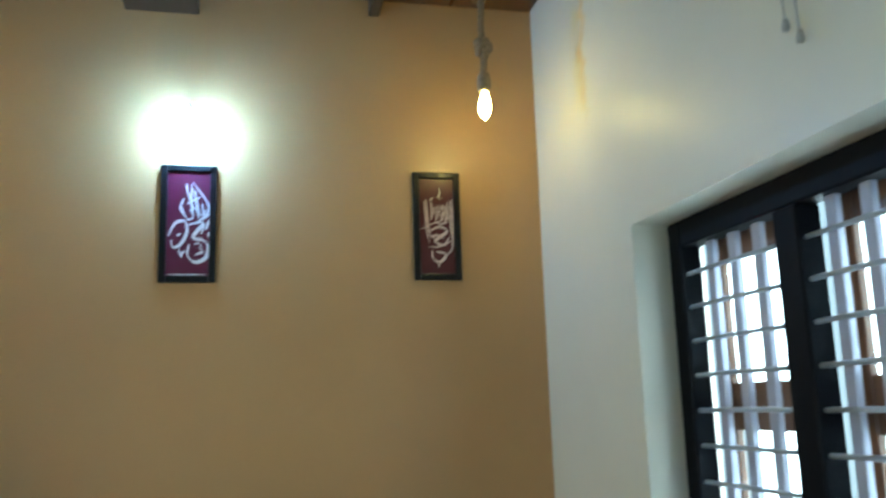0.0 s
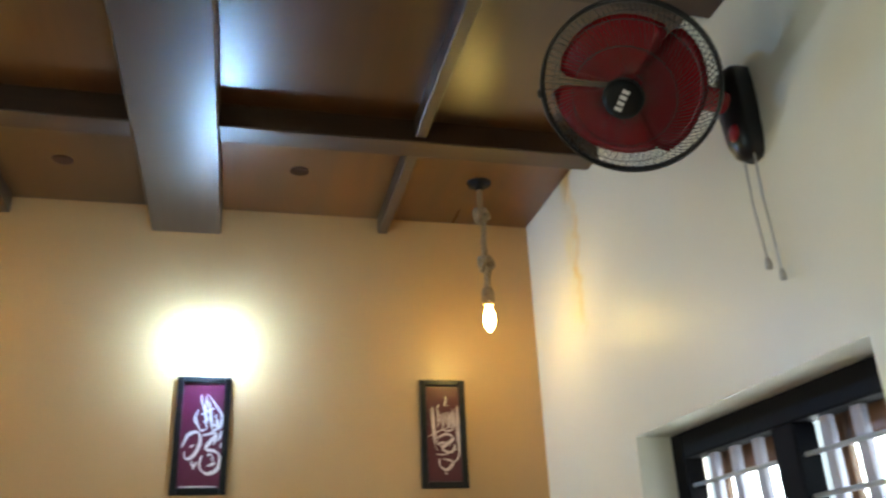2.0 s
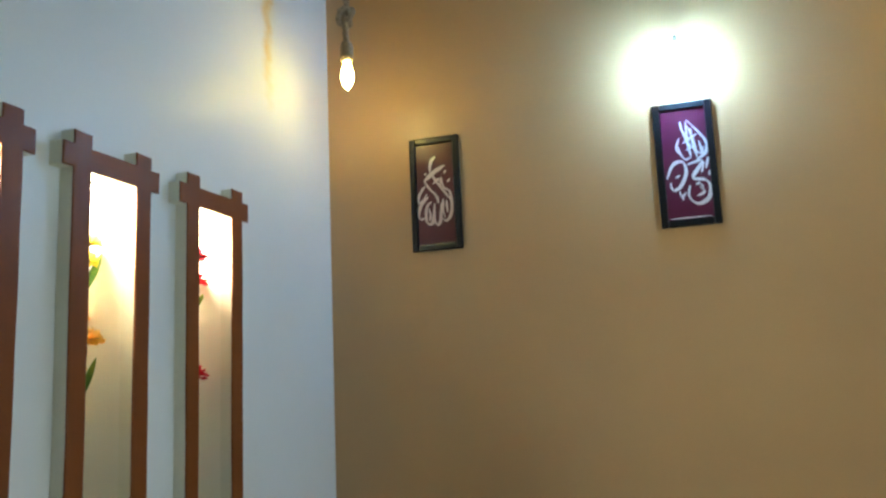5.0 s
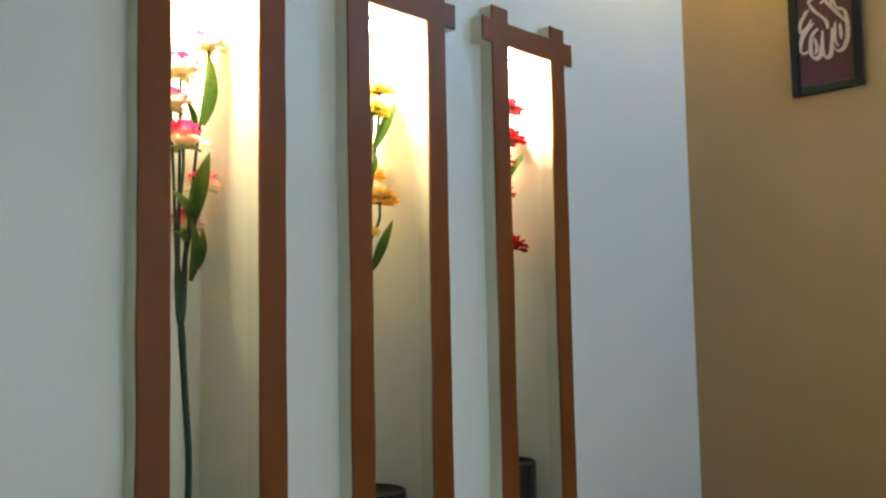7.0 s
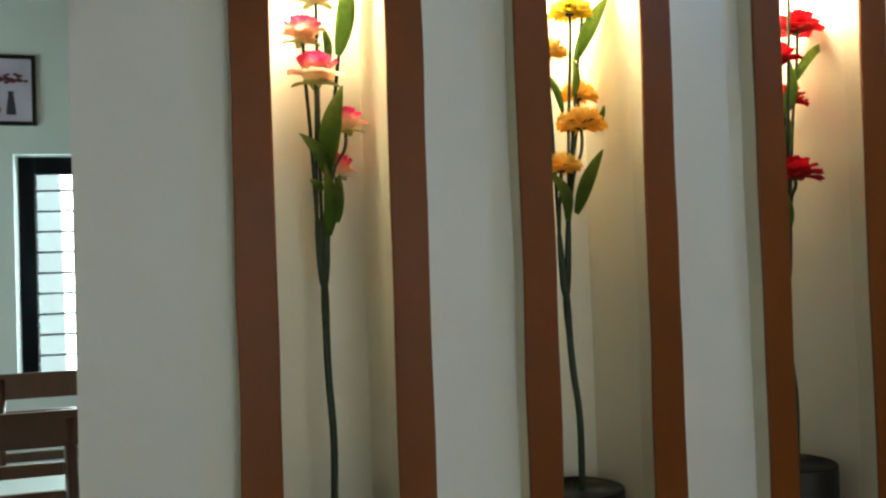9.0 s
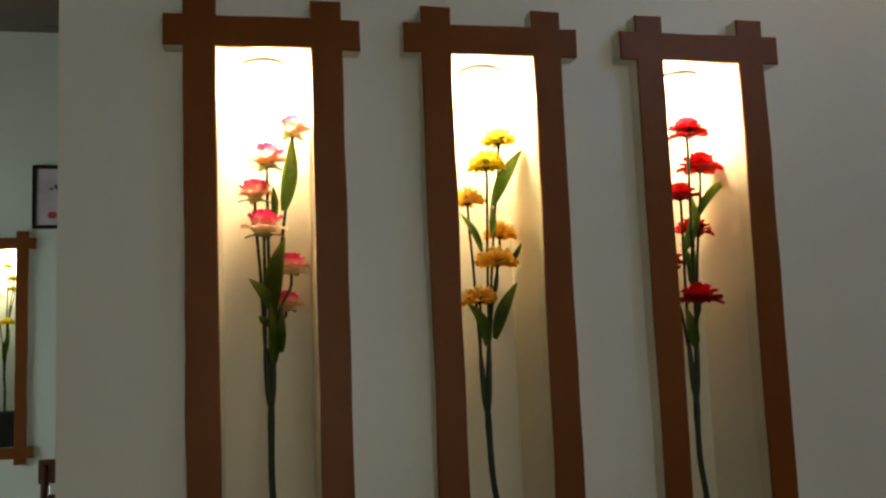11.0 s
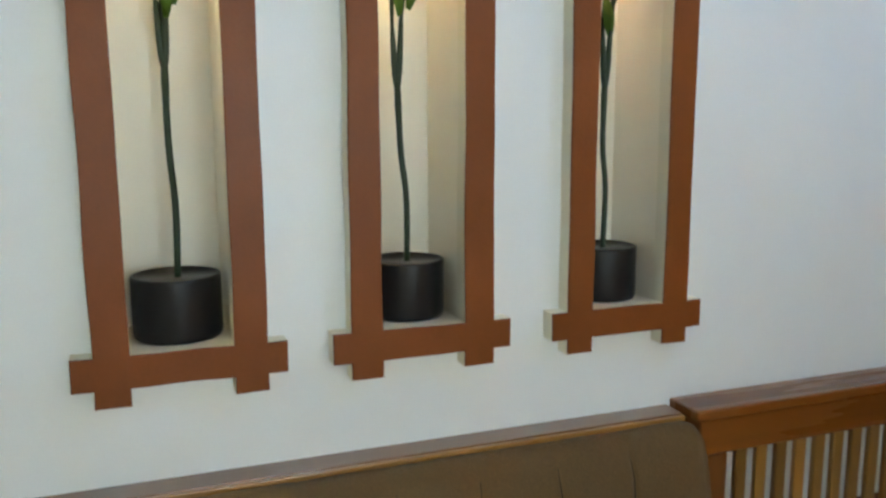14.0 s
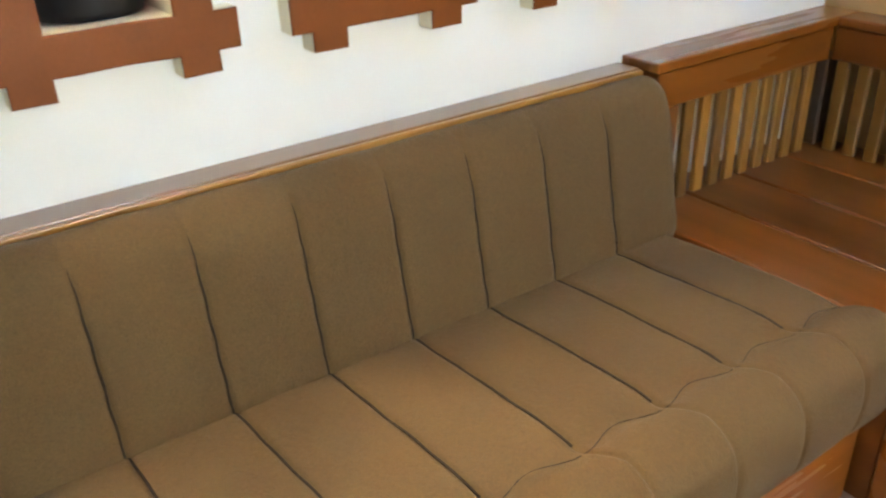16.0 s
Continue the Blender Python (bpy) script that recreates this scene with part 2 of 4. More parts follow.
M_LOGO = paint("pale grey mark", (0.7, 0.7, 0.7), 0.4, 0.05)
M_ROPE = paint("jute rope", (0.33, 0.24, 0.14), 0.9, 0.3, 60, 300, 0.6)
M_IRON = paint("dark window frame paint", (0.004, 0.005, 0.008), 0.6, 0.2, 8, 120, 0.12, spec=0.12)
M_BAR = paint("lavender white grille paint", (0.45, 0.45, 0.55), 0.4, 0.08, 12, 150, 0.1)
M_ROD = paint("pale grille rod", (0.42, 0.45, 0.50), 0.35, 0.1, 12, 150, 0.1)
M_GLASS = glass("window glass", (0.96, 1.0, 1.0))
M_STEM = paint("dark green stem plastic", (0.012, 0.030, 0.010), 0.5, 0.3, 30)
M_LEAF = two_tone("green cloth leaf", (0.09, 0.18, 0.035), (0.27, 0.36, 0.085), 0.5, 0.7)
M_PINK = two_tone("pink petals", (0.92, 0.80, 0.55), (0.80, 0.05, 0.22), 0.6, 0.42)
M_YELLOW = two_tone("orange yellow petals", (1.0, 0.60, 0.11), (1.0, 0.76, 0.24), 0.6, 0.5)
M_LEMON = two_tone("lemon petals", (0.80, 0.62, 0.05), (0.92, 0.76, 0.10), 0.6, 0.5)
M_CRIMSON = two_tone("crimson petals", (0.38, 0.007, 0.018), (0.68, 0.012, 0.034), 0.6, 0.5)
M_SEPAL = paint("pale green sepal", (0.40, 0.40, 0.10), 0.5, 0.3, 30)
M_LED = glow("cool led bulb", (0.30, 0.55, 1.0), 780)
M_FILAMENT = glow("warm filament bulb", (1.0, 0.70, 0.19), 100)
M_SPOT = glow("warm niche led", (1.0, 0.78, 0.48), 250)
M_CERAMIC = paint("white lamp holder", (0.75, 0.75, 0.74), 0.3, 0.03)
M_CLOTH = paint("pale blue tablecloth", (0.55, 0.68, 0.70), 0.45, 0.06, 6)
M_ARTPAPER = paint("pale art print", (0.60, 0.58, 0.72), 0.35, 0.22, 6)
M_ARTPINK = paint("red art print", (0.55, 0.07, 0.09), 0.35, 0.2, 20)
M_ARTWINE = paint("dark wine art print", (0.13, 0.035, 0.05), 0.35, 0.5, 60)
M_ARTDARK = paint("dark art print", (0.05, 0.05, 0.07), 0.35, 0.2, 20)
M_GROUND = paint("outdoor ground", (0.16, 0.15, 0.12), 0.9, 0.2, 0.5)
M_OUTSIDE = glow("bright overcast distance", (0.82, 0.95, 1.0), 0.8)


# ---------- building helpers ----------
def material_list(material):
    return material if isinstance(material, (list, tuple)) else [material]


def part(name, bm, material, parent=None, label="", smooth=False, kind="", category=""):
    """One bmesh, drawn in plan units, as one mesh object under a thing or a part."""
    for v in bm.verts:
        v.co *= U
    me = bpy.data.meshes.new(name)
    bm.normal_update()
    bm.to_mesh(me)
    bm.free()
    for m in material_list(material):
        me.materials.append(m)
    if smooth:
        for p in me.polygons:
            p.use_smooth = True
    ob = new(name, me)
    if parent is not None:
        ob.parent = parent
    return tagged(ob, label, category, "", kind)


def thing(name, at, label, category, group="", kind="", turn=0):
    ob = new(name)
    ob.matrix_world = pose(at[0] * U, at[1] * U, at[2] * U, 0, 0, turn)
    ob.empty_display_size = 0.05
    return tagged(ob, label, category, group, kind)


def box(bm, lo, hi, bevel=0.0, seg=1, mat=0):
    vs = [bm.verts.new((x, y, z)) for x in (lo[0], hi[0]) for y in (lo[1], hi[1]) for z in (lo[2], hi[2])]
    fs = []
    for idx in ((0, 1, 3, 2), (4, 6, 7, 5), (0, 4, 5, 1), (2, 3, 7, 6), (0, 2, 6, 4), (1, 5, 7, 3)):
        f = bm.faces.new([vs[i] for i in idx])
        f.material_index = mat
        fs.append(f)
    if bevel > 0:
        es = list({e for f in fs for e in f.edges})
        bmesh.ops.bevel(bm, geom=es, offset=bevel, segments=seg, affect="EDGES", profile=0.5)
    return bm


def a_box(lo, hi, bevel=0.0, seg=1):
    return box(bmesh.new(), lo, hi, bevel, seg)


def tube(bm, pts, r, n=8, closed=False):
    """A round bar along points; r is one radius or one for each point."""
    pts = [Vector(p) for p in pts]
    k = len(pts)
    rs = r if isinstance(r, (list, tuple)) else [r] * k
    rings = []
    side = None
    for i, p in enumerate(pts):
        a, b = pts[i - 1] if i or closed else p, pts[(i + 1) % k] if i + 1 < k or closed else p
        d = (b - a).normalized()
        if side is None:
            side = d.orthogonal().normalized()
        side = (side - d * side.dot(d)).normalized()
        up = d.cross(side)
        rings.append([bm.verts.new(p + (side * math.cos(q) + up * math.sin(q)) * rs[i]) for q in (2 * math.pi * j / n for j in range(n))])
    last = k if closed else k - 1
    for i in range(last):
        A, B = rings[i], rings[(i + 1) % k]
        for j in range(n):
            f = bm.faces.new((A[j], A[(j + 1) % n], B[(j + 1) % n], B[j]))
            f.smooth = True
    if not closed:
        bm.faces.new(rings[0][::-1])
        bm.faces.new(rings[-1])
    return bm


def lathe(bm, profile, n=24, at=(0, 0, 0), mat=0):
    """A turned shape about the upright axis from (radius, height) pairs."""
    rings = []
    for r, z in profile:
        rings.append([bm.verts.new((at[0] + r * math.cos(q), at[1] + r * math.sin(q), at[2] + z)) for q in (2 * math.pi * j / n for j in range(n))])
    for A, B in zip(rings, rings[1:]):
        for j in range(n):
            f = bm.faces.new((A[j], A[(j + 1) % n], B[(j + 1) % n], B[j]))
            f.smooth, f.material_index = True, mat
    bm.faces.new(rings[0][::-1]).material_index = mat
    bm.faces.new(rings[-1]).material_index = mat
    return bm


def patch(bm, rows, mat=0, smooth=True):
    """A sheet through a grid of points."""
    grid = [[bm.verts.new(p) for p in row] for row in rows]
    for A, B in zip(grid, grid[1:]):
        for j in range(len(A) - 1):
            f = bm.faces.new((A[j], A[j + 1], B[j + 1], B[j]))
            f.smooth, f.material_index = smooth, mat
    return grid


def wall_sheet(us, vs, holes, place, thick, recess=None):
    """A wall with openings: us, vs are its breaks, holes the open cells, place(u, v, d) a point at depth d.
    recess: the cells that are closed again at that depth."""
    bm = bmesh.new()
    recess = recess or {}

    def quad(a, b, c, d):
        bm.faces.new([bm.verts.new(p) for p in (a, b, c, d)])

    nu, nv = len(us) - 1, len(vs) - 1
    for i in range(nu):
        for j in range(nv):
            u0, u1, v0, v1 = us[i], us[i + 1], vs[j], vs[j + 1]
            if (i, j) not in holes:
                quad(place(u0, v0, 0), place(u1, v0, 0), place(u1, v1, 0), place(u0, v1, 0))
                quad(place(u0, v0, thick), place(u0, v1, thick), place(u1, v1, thick), place(u1, v0, thick))
            else:
                deep = recess.get((i, j), thick)
                if (i, j) in recess:
                    quad(place(u0, v0, deep), place(u1, v0, deep), place(u1, v1, deep), place(u0, v1, deep))
                    quad(place(u0, v0, thick), place(u0, v1, thick), place(u1, v1, thick), place(u1, v0, thick))
                for (a, b), other in (((( u0, v0), (u0, v1)), (i - 1, j)), (((u1, v1), (u1, v0)), (i + 1, j)), (((u1, v0), (u0, v0)), (i, j - 1)), (((u0, v1), (u1, v1)), (i, j + 1))):
                    if other not in holes:
                        quad(place(*a, 0), place(*b, 0), place(*b, deep), place(*a, deep))
    for (a, b) in (((us[0], vs[0]), (us[0], vs[-1])), ((us[-1], vs[-1]), (us[-1], vs[0])), ((us[-1], vs[0]), (us[0], vs[0])), ((us[0], vs[-1]), (us[-1], vs[-1]))):
        quad(place(*a, 0), place(*a, thick), place(*b, thick), place(*b, 0))
    bmesh.ops.remove_doubles(bm, verts=bm.verts, dist=0.0005)
    bmesh.ops.recalc_face_normals(bm, faces=bm.faces)
    return bm


# ---------- the setting ----------
W, H, WEST, SOUTH, END = 3.233, 3.765, -3.6, -5.6, -2.449
NICHES = [(-2.129, -1.931), (-1.619, -1.428), (-1.103, -0.906)]
N_LOW, N_TOP, N_DEEP = 1.095, 2.420, 0.205
FACE = -0.004
FAR_NICHE = (-3.662, -3.485, 1.240, 2.408)
WIN = (-2.256, -0.970, 1.05, 2.452)
FARWIN = (-3.215, -1.85, 1.05, 2.375)

part("wall_north", a_box((WEST - 0.3, 0, 0), (W + 0.3, 0.25, H)), M_TAN, None, "tan painted plaster wall", kind="structure", category="wall")

us = [END] + [v for n in NICHES for v in (n[0] - 0.003, n[1] + 0.003)] + [0]
vs = [0, N_LOW - 0.003, N_TOP + 0.003, H]
cells = {(i, 1) for i in (1, 3, 5)}
bm = wall_sheet(us, vs, cells, lambda u, v, d: (FACE - d, u, v), 0.29, {c: N_DEEP for c in cells})
for f in bm.faces:
    c = f.calc_center_median()
    if -0.295 < c.x < FACE - 0.005 and any(n[0] - 0.01 < c.y < n[1] + 0.01 for n in NICHES) and N_LOW - 0.01 < c.z < N_TOP + 0.01:
        f.material_index = 1
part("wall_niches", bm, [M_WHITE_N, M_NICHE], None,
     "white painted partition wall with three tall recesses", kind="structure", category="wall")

us = [SOUTH, WIN[0], WIN[1], 0]
vs = [0, WIN[2], WIN[3], H]
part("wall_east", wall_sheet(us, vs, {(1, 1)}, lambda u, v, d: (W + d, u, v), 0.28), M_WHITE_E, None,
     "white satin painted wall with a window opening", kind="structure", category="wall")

us = [SOUTH, FAR_NICHE[0] - 0.003, FAR_NICHE[1] + 0.003, FARWIN[0], FARWIN[1], 0]
vs = [0, FARWIN[2], FAR_NICHE[2] - 0.003, FARWIN[3], FAR_NICHE[3] + 0.003, H]
cells = {(1, 2), (1, 3), (3, 1), (3, 2)}
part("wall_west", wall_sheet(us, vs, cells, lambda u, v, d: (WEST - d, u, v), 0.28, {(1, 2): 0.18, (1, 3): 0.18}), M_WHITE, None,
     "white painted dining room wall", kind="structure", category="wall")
# the opening is out of view, added to let the south lamp in
part("wall_south", wall_sheet([WEST - 0.3, -2.75, -1.05, W + 0.3], [0, 0.9, 2.3, H], {(1, 1)}, lambda u, v, d: (u, SOUTH - d, v), 0.25), M_WHITE, None, "plain white painted wall", kind="structure", category="wall")
part("floor", a_box((WEST - 0.3, SOUTH - 0.25, -0.15), (W + 0.3, 0.25, -0.004)), M_GROUT, None, "floor bed below pale tiles", kind="structure", category="floor")
bm = a_box((WEST - 0.3, SOUTH - 0.25, H), (W + 0.3, 0.25, H + 0.18))
for x0, x1 in ((0.004, 0.624), (0.678, 1.312), (1.640, 2.418), (2.472, W - 0.004)):
    for y0, y1 in ((-0.843, -0.004), (-1.903, -0.972), (-2.963, -2.032), (-4.023, -3.092), (SOUTH + 0.004, -4.152)):
        box(bm, (x0, y0, H - 0.007), (x1, y1, H - 0.001), 0.002)
part("ceiling", bm, M_CEIL, None, "brown varnished wood veneer ceiling", kind="structure", category="ceiling")
for x, y in ((1.985, -0.46), (0.965, -0.41)):
    part("ceiling_cap", lathe(bmesh.new(), [(0.001, H - 0.010), (0.040, H - 0.010), (0.044, H - 0.0075), (0.001, H - 0.0075)], 24, (x, y, 0)), M_KNOT, None, "small dark brown round cap in the ceiling", kind="structure", category="cap")
part("ground", a_box((-900, -900, -0.6), (900, 900, -0.5)), M_GROUND, None, "dull outdoor ground", kind="structure", category="ground")
part("backdrop", a_box((W + 3.0, -9, -0.5), (W + 3.05, 7, 7)), M_OUTSIDE, None, "bright overcast distance outside the window", kind="structure", category="backdrop")
part("backdrop", a_box((WEST - 3.05, -9, -0.5), (WEST - 3.0, 5, 7)), M_OUTSIDE, None, "bright overcast distance outside the window", kind="structure", category="backdrop")

# beams under the ceiling
part("main_beam", a_box((1.314, SOUTH, 3.622), (1.638, 0, H), 0.006), M_BEAM, None, "wide varnished wooden ceiling beam", kind="structure", category="beam")
for y in (-0.845, -1.905, -2.965, -4.025):
    for x0, x1 in ((0.0, 1.314), (1.638, W)):
        part("cross_beam", a_box((x0, y - 0.125, 3.648 if x0 < 1 else 3.657), (x1, y, H), 0.005), M_CROSS, None, "dark varnished wooden cross beam", kind="structure", category="beam")
for x in (0.651, 2.443):
    for y0, y1 in ((-0.845, 0), (-1.905, -0.970), (-2.965, -2.030), (-4.025, -3.090), (SOUTH, -4.150)):
        part("batten", a_box((x - 0.025, y0, 3.676), (x + 0.025, y1, H), 0.004), M_BEAM, None, "narrow varnished wooden ceiling batten", kind="structure", category="batten")


# ---------- windows ----------
def window(name, at, turn, wide, high, label, mid, leaves=True):
    """A dark framed window with pale rods and upright flat bars; drawn along x, outwards is +y, the sill at z = 0."""
    w = thing(name, at, label, "window", kind="structure", turn=turn)
    h = wide / 2
    f, d0, d1 = 0.085, 0.14, 0.22
    for x0, x1 in ((-h, -h + f), (h - f, h)):
        part("window_frame", a_box((x0, d0, 0), (x1, d1, high), 0.006), M_IRON, w)
    for z0, z1 in ((0, f), (high - f - 0.01, high)):
        part("window_frame", a_box((-h + f, d0, z0), (h - f, d1, z1), 0.006), M_IRON, w)
    part("mullion", a_box((mid - 0.055, d0 - 0.004, f), (mid + 0.055, d1, high - f - 0.01), 0.006), M_IRON, w)
    part("window_sill", a_box((-h, 0.0, -0.03), (h, 0.14, 0.004), 0.006), M_WHITE, w)
    for x0, x1 in ((-h + f, mid - 0.055), (mid + 0.055, h - f)):
        z = high - 0.191
        while z > 0.12:
            part("grille_rod", tube(bmesh.new(), [(x0 - 0.01, 0.165, z), ((x0 + x1) / 2, 0.165, z + 0.002), (x1 + 0.01, 0.165, z)], 0.0078, 8), M_ROD, w)
            z -= 0.118
        if not leaves:
            pane = part("pane", a_box((x0, 0.257, f), (x1, 0.262, high - f)), M_GLASS, w)
            pane.visible_shadow = False
            continue
        # casement behind the grille
        part("casement", a_box((x0, 0.245, 0.05), (x0 + 0.085, 0.275, high - 0.05), 0.004), M_SHUTTER, w)
        part("casement", a_box((x1 - 0.055, 0.245, 0.05), (x1, 0.275, high - 0.05), 0.004), M_SHUTTER, w)
        for z0, z1 in ((0.05, 0.12), (high - 0.73, high - 0.575), (high - 0.17, high - 0.05)):
            part("casement", a_box((x0 + 0.085, 0.247, z0), (x1 - 0.055, 0.273, z1), 0.004), M_SHUTTER, w)
        for z0, z1 in ((0.12, high - 0.73), (high - 0.575, high - 0.17)):
            pane = part("pane", a_box((x0 + 0.085, 0.257, z0), (x1 - 0.055, 0.262, z1)), M_GLASS, w)
            pane.visible_shadow = False
        for k in range(3):
            x = x0 + (0.121 if x0 < 0 else 0.085) + 0.137 * k
            part("grille_bar", a_box((x - 0.022, 0.180, 0.07), (x + 0.022, 0.204, high - 0.09), 0.003), M_BAR, w)
    return w


window("window_1", (W, (WIN[0] + WIN[1]) / 2, WIN[2]), -90, WIN[1] - WIN[0], WIN[3] - WIN[2], "dark framed window with pale grille bars, daylight outside", 0.045)
window("window_2", (WEST, (FARWIN[0] + FARWIN[1]) / 2, FARWIN[2]), 90, FARWIN[1] - FARWIN[0], FARWIN[3] - FARWIN[2], "dark framed dining room window with pale grille rods", -0.065, False)


# ---------- open door leaf by the window ----------
door = thing("door_1", (3.228, -3.238, 0), "orange-brown veneered wooden door leaf standing open from the wall", "door", kind="structure", turn=151.5)
part("door_leaf", a_box((0.006, -0.026, 0.012), (0.462, 0.0, 2.537), 0.002), M_DOOR, door)
part("door_edge", a_box((0.4622, -0.025, 0.013), (0.474, -0.001, 2.536), 0.002), M_DOOREDGE, door, "paler bare wood edge")
for z in (0.25, 1.25, 2.25):
    part("hinge", tube(bmesh.new(), [(0.002, 0.003, z - 0.05), (0.002, 0.003, z + 0.05)], 0.006, 8), M_IRON, door)


# ---------- niche frames ----------
def niche_frame(x, y0, y1, z0, z1, thick, group, label, seed):
    """A plaster border whose bars cross and overshoot at the corners; painted in front, plain at the sides."""
    th = thing("wall_niche", (x, (y0 + y1) / 2, z0), label, "niche", group)
    s, e = 0.068, 0.040
    a, b = -(y1 - y0) / 2, (y1 - y0) / 2
    h = z1 - z0
    us = [a - s - e, a - s, a, b, b + s, b + s + e]
    vs = [-s - e + 0.006, -s + 0.002, 0, h, h + s, h + s + e]
    keep = {(i, j) for i in range(5) for j in range(5) if j in (1, 3) or i in (1, 3)}

    def cut(list_, step):
        out = []
        for p, q in zip(list_, list_[1:]):
            k = max(1, round((q - p) / step))
            out += [(p + (q - p) * i / k) for i in range(k)]
        return out + [list_[-1]]

    fu, fv = cut(us, 0.03), cut(vs, 0.03)

    def cell(v, list_):
        for i in range(len(list_) - 1):
            if list_[i] - 1e-6 <= v <= list_[i + 1] + 1e-6 and v < list_[i + 1] - 1e-6:
                return i
        return len(list_) - 2

    bm = bmesh.new()
    made = {}

    def vert(u, v):
        key = (round(u, 4), round(v, 4))
        if key not in made:
            wob = noise.noise_vector(Vector((u * 9 + seed * 7.1, v * 5 - seed * 3.7, seed)))
            made[key] = bm.verts.new((thick, u + wob[0] * 0.0032, v + wob[1] * 0.0032))
        return made[key]

    for u0, u1 in zip(fu, fu[1:]):
        for v0, v1 in zip(fv, fv[1:]):
            if (cell((u0 + u1) / 2, us), cell((v0 + v1) / 2, vs)) in keep:
                bm.faces.new((vert(u0, v0), vert(u1, v0), vert(u1, v1), vert(u0, v1)))
    face = bm.copy()
    # plain plaster body behind the painted face
    ret = bmesh.ops.extrude_face_region(bm, geom=bm.faces[:])
    for v in ret["geom"]:
        if isinstance(v, bmesh.types.BMVert):
            v.co.x = 0.0
    for v in bm.verts:
        if v.co.x > 0.001:
            v.co.x = thick - 0.006
    bmesh.ops.recalc_face_normals(bm, faces=bm.faces)
    part("relief", bm, M_CREAM, th, "plain cream plaster sides")
    ret = bmesh.ops.extrude_face_region(face, geom=face.faces[:])
    for v in ret["geom"]:
        if isinstance(v, bmesh.types.BMVert):
            v.co.x = thick - 0.006
    bmesh.ops.recalc_face_normals(face, faces=face.faces)
    rim = [ed for ed in face.edges if all(abs(v.co.x - thick) < 1e-5 for v in ed.verts) and any(abs(f.normal.x) < 0.5 for f in ed.link_faces)]
    bmesh.ops.bevel(face, geom=rim, offset=0.003, segments=2, affect="EDGES", profile=0.5)
    part("painted_face", face, M_TERRA, th, "terracotta brown painted front", smooth=False)
    return th


for k, (y0, y1) in enumerate(NICHES):
    niche_frame(FACE, y0, y1, N_LOW, N_TOP, 0.049, "niche frames on the partition", "terracotta brown plaster frame with crossed corners round a lit niche", k + 1)
niche_frame(WEST, FAR_NICHE[0], FAR_NICHE[1], FAR_NICHE[2], FAR_NICHE[3], 0.03, "", "brown plaster frame round the lit dining room niche", 9)


# ---------- niche downlights ----------
def downlight(at, group):
    th = thing("niche_downlight", at, "small recessed warm downlight in a niche top", "downlight", group)
    part("ring", lathe(bmesh.new(), [(0.030, 0.0), (0.045, 0.0), (0.047, -0.004), (0.043, -0.008), (0.032, -0.006), (0.030, -0.002)], 28), M_CERAMIC, th)
    bulb = lamp("niche_lamp", "POINT", pose(at[0] * U, at[1] * U, (at[2] - 0.046) * U), 20, (1.0, 0.83, 0.56))
    bulb.data.shadow_soft_size = 0.028
    part("lens", lathe(bmesh.new(), [(0.001, -0.014), (0.014, -0.0125), (0.024, -0.0085), (0.030, -0.001), (0.001, -0.001)], 24), M_SPOT, th, "glowing warm lens")


for y0, y1 in NICHES:
    downlight((-0.078, (y0 + y1) / 2, N_TOP + 0.002), "niche downlights")
downlight((WEST - 0.09, (FAR_NICHE[0] + FAR_NICHE[1]) / 2, FAR_NICHE[3] + 0.002), "niche downlights")


# ---------- sofa ----------
S_A, S_B, PANELS = -2.386, -0.871, 8
STEP = (S_B - S_A) / PANELS


def spline(pts, n):
    """Points evenly along a smooth curve through the given ones."""
    pts = [Vector(p) for p in pts]
    out = []
    for i in range(len(pts) - 1):
        p0, p1, p2, p3 = pts[max(0, i - 1)], pts[i], pts[i + 1], pts[min(len(pts) - 1, i + 2)]
        for k in range(12):
            t = k / 12
            out.append(0.5 * ((2 * p1) + (p2 - p0) * t + (2 * p0 - 5 * p1 + 4 * p2 - p3) * t * t + (3 * p1 - p0 - 3 * p2 + p3) * t ** 3))
    out.append(pts[-1])
    run = [0]
    for a, b in zip(out, out[1:]):
        run.append(run[-1] + (b - a).length)
    res, j = [], 0
    for i in range(n):
        want = run[-1] * i / (n - 1)
        while j < len(run) - 2 and run[j + 1] < want:
            j += 1
        t = (want - run[j]) / max(1e-9, run[j + 1] - run[j])
        res.append(out[j].lerp(out[j + 1], t))
    return res


def smooth(a, b, x):
    t = min(1, max(0, (x - a) / (b - a)))
    return t * t * (3 - 2 * t)


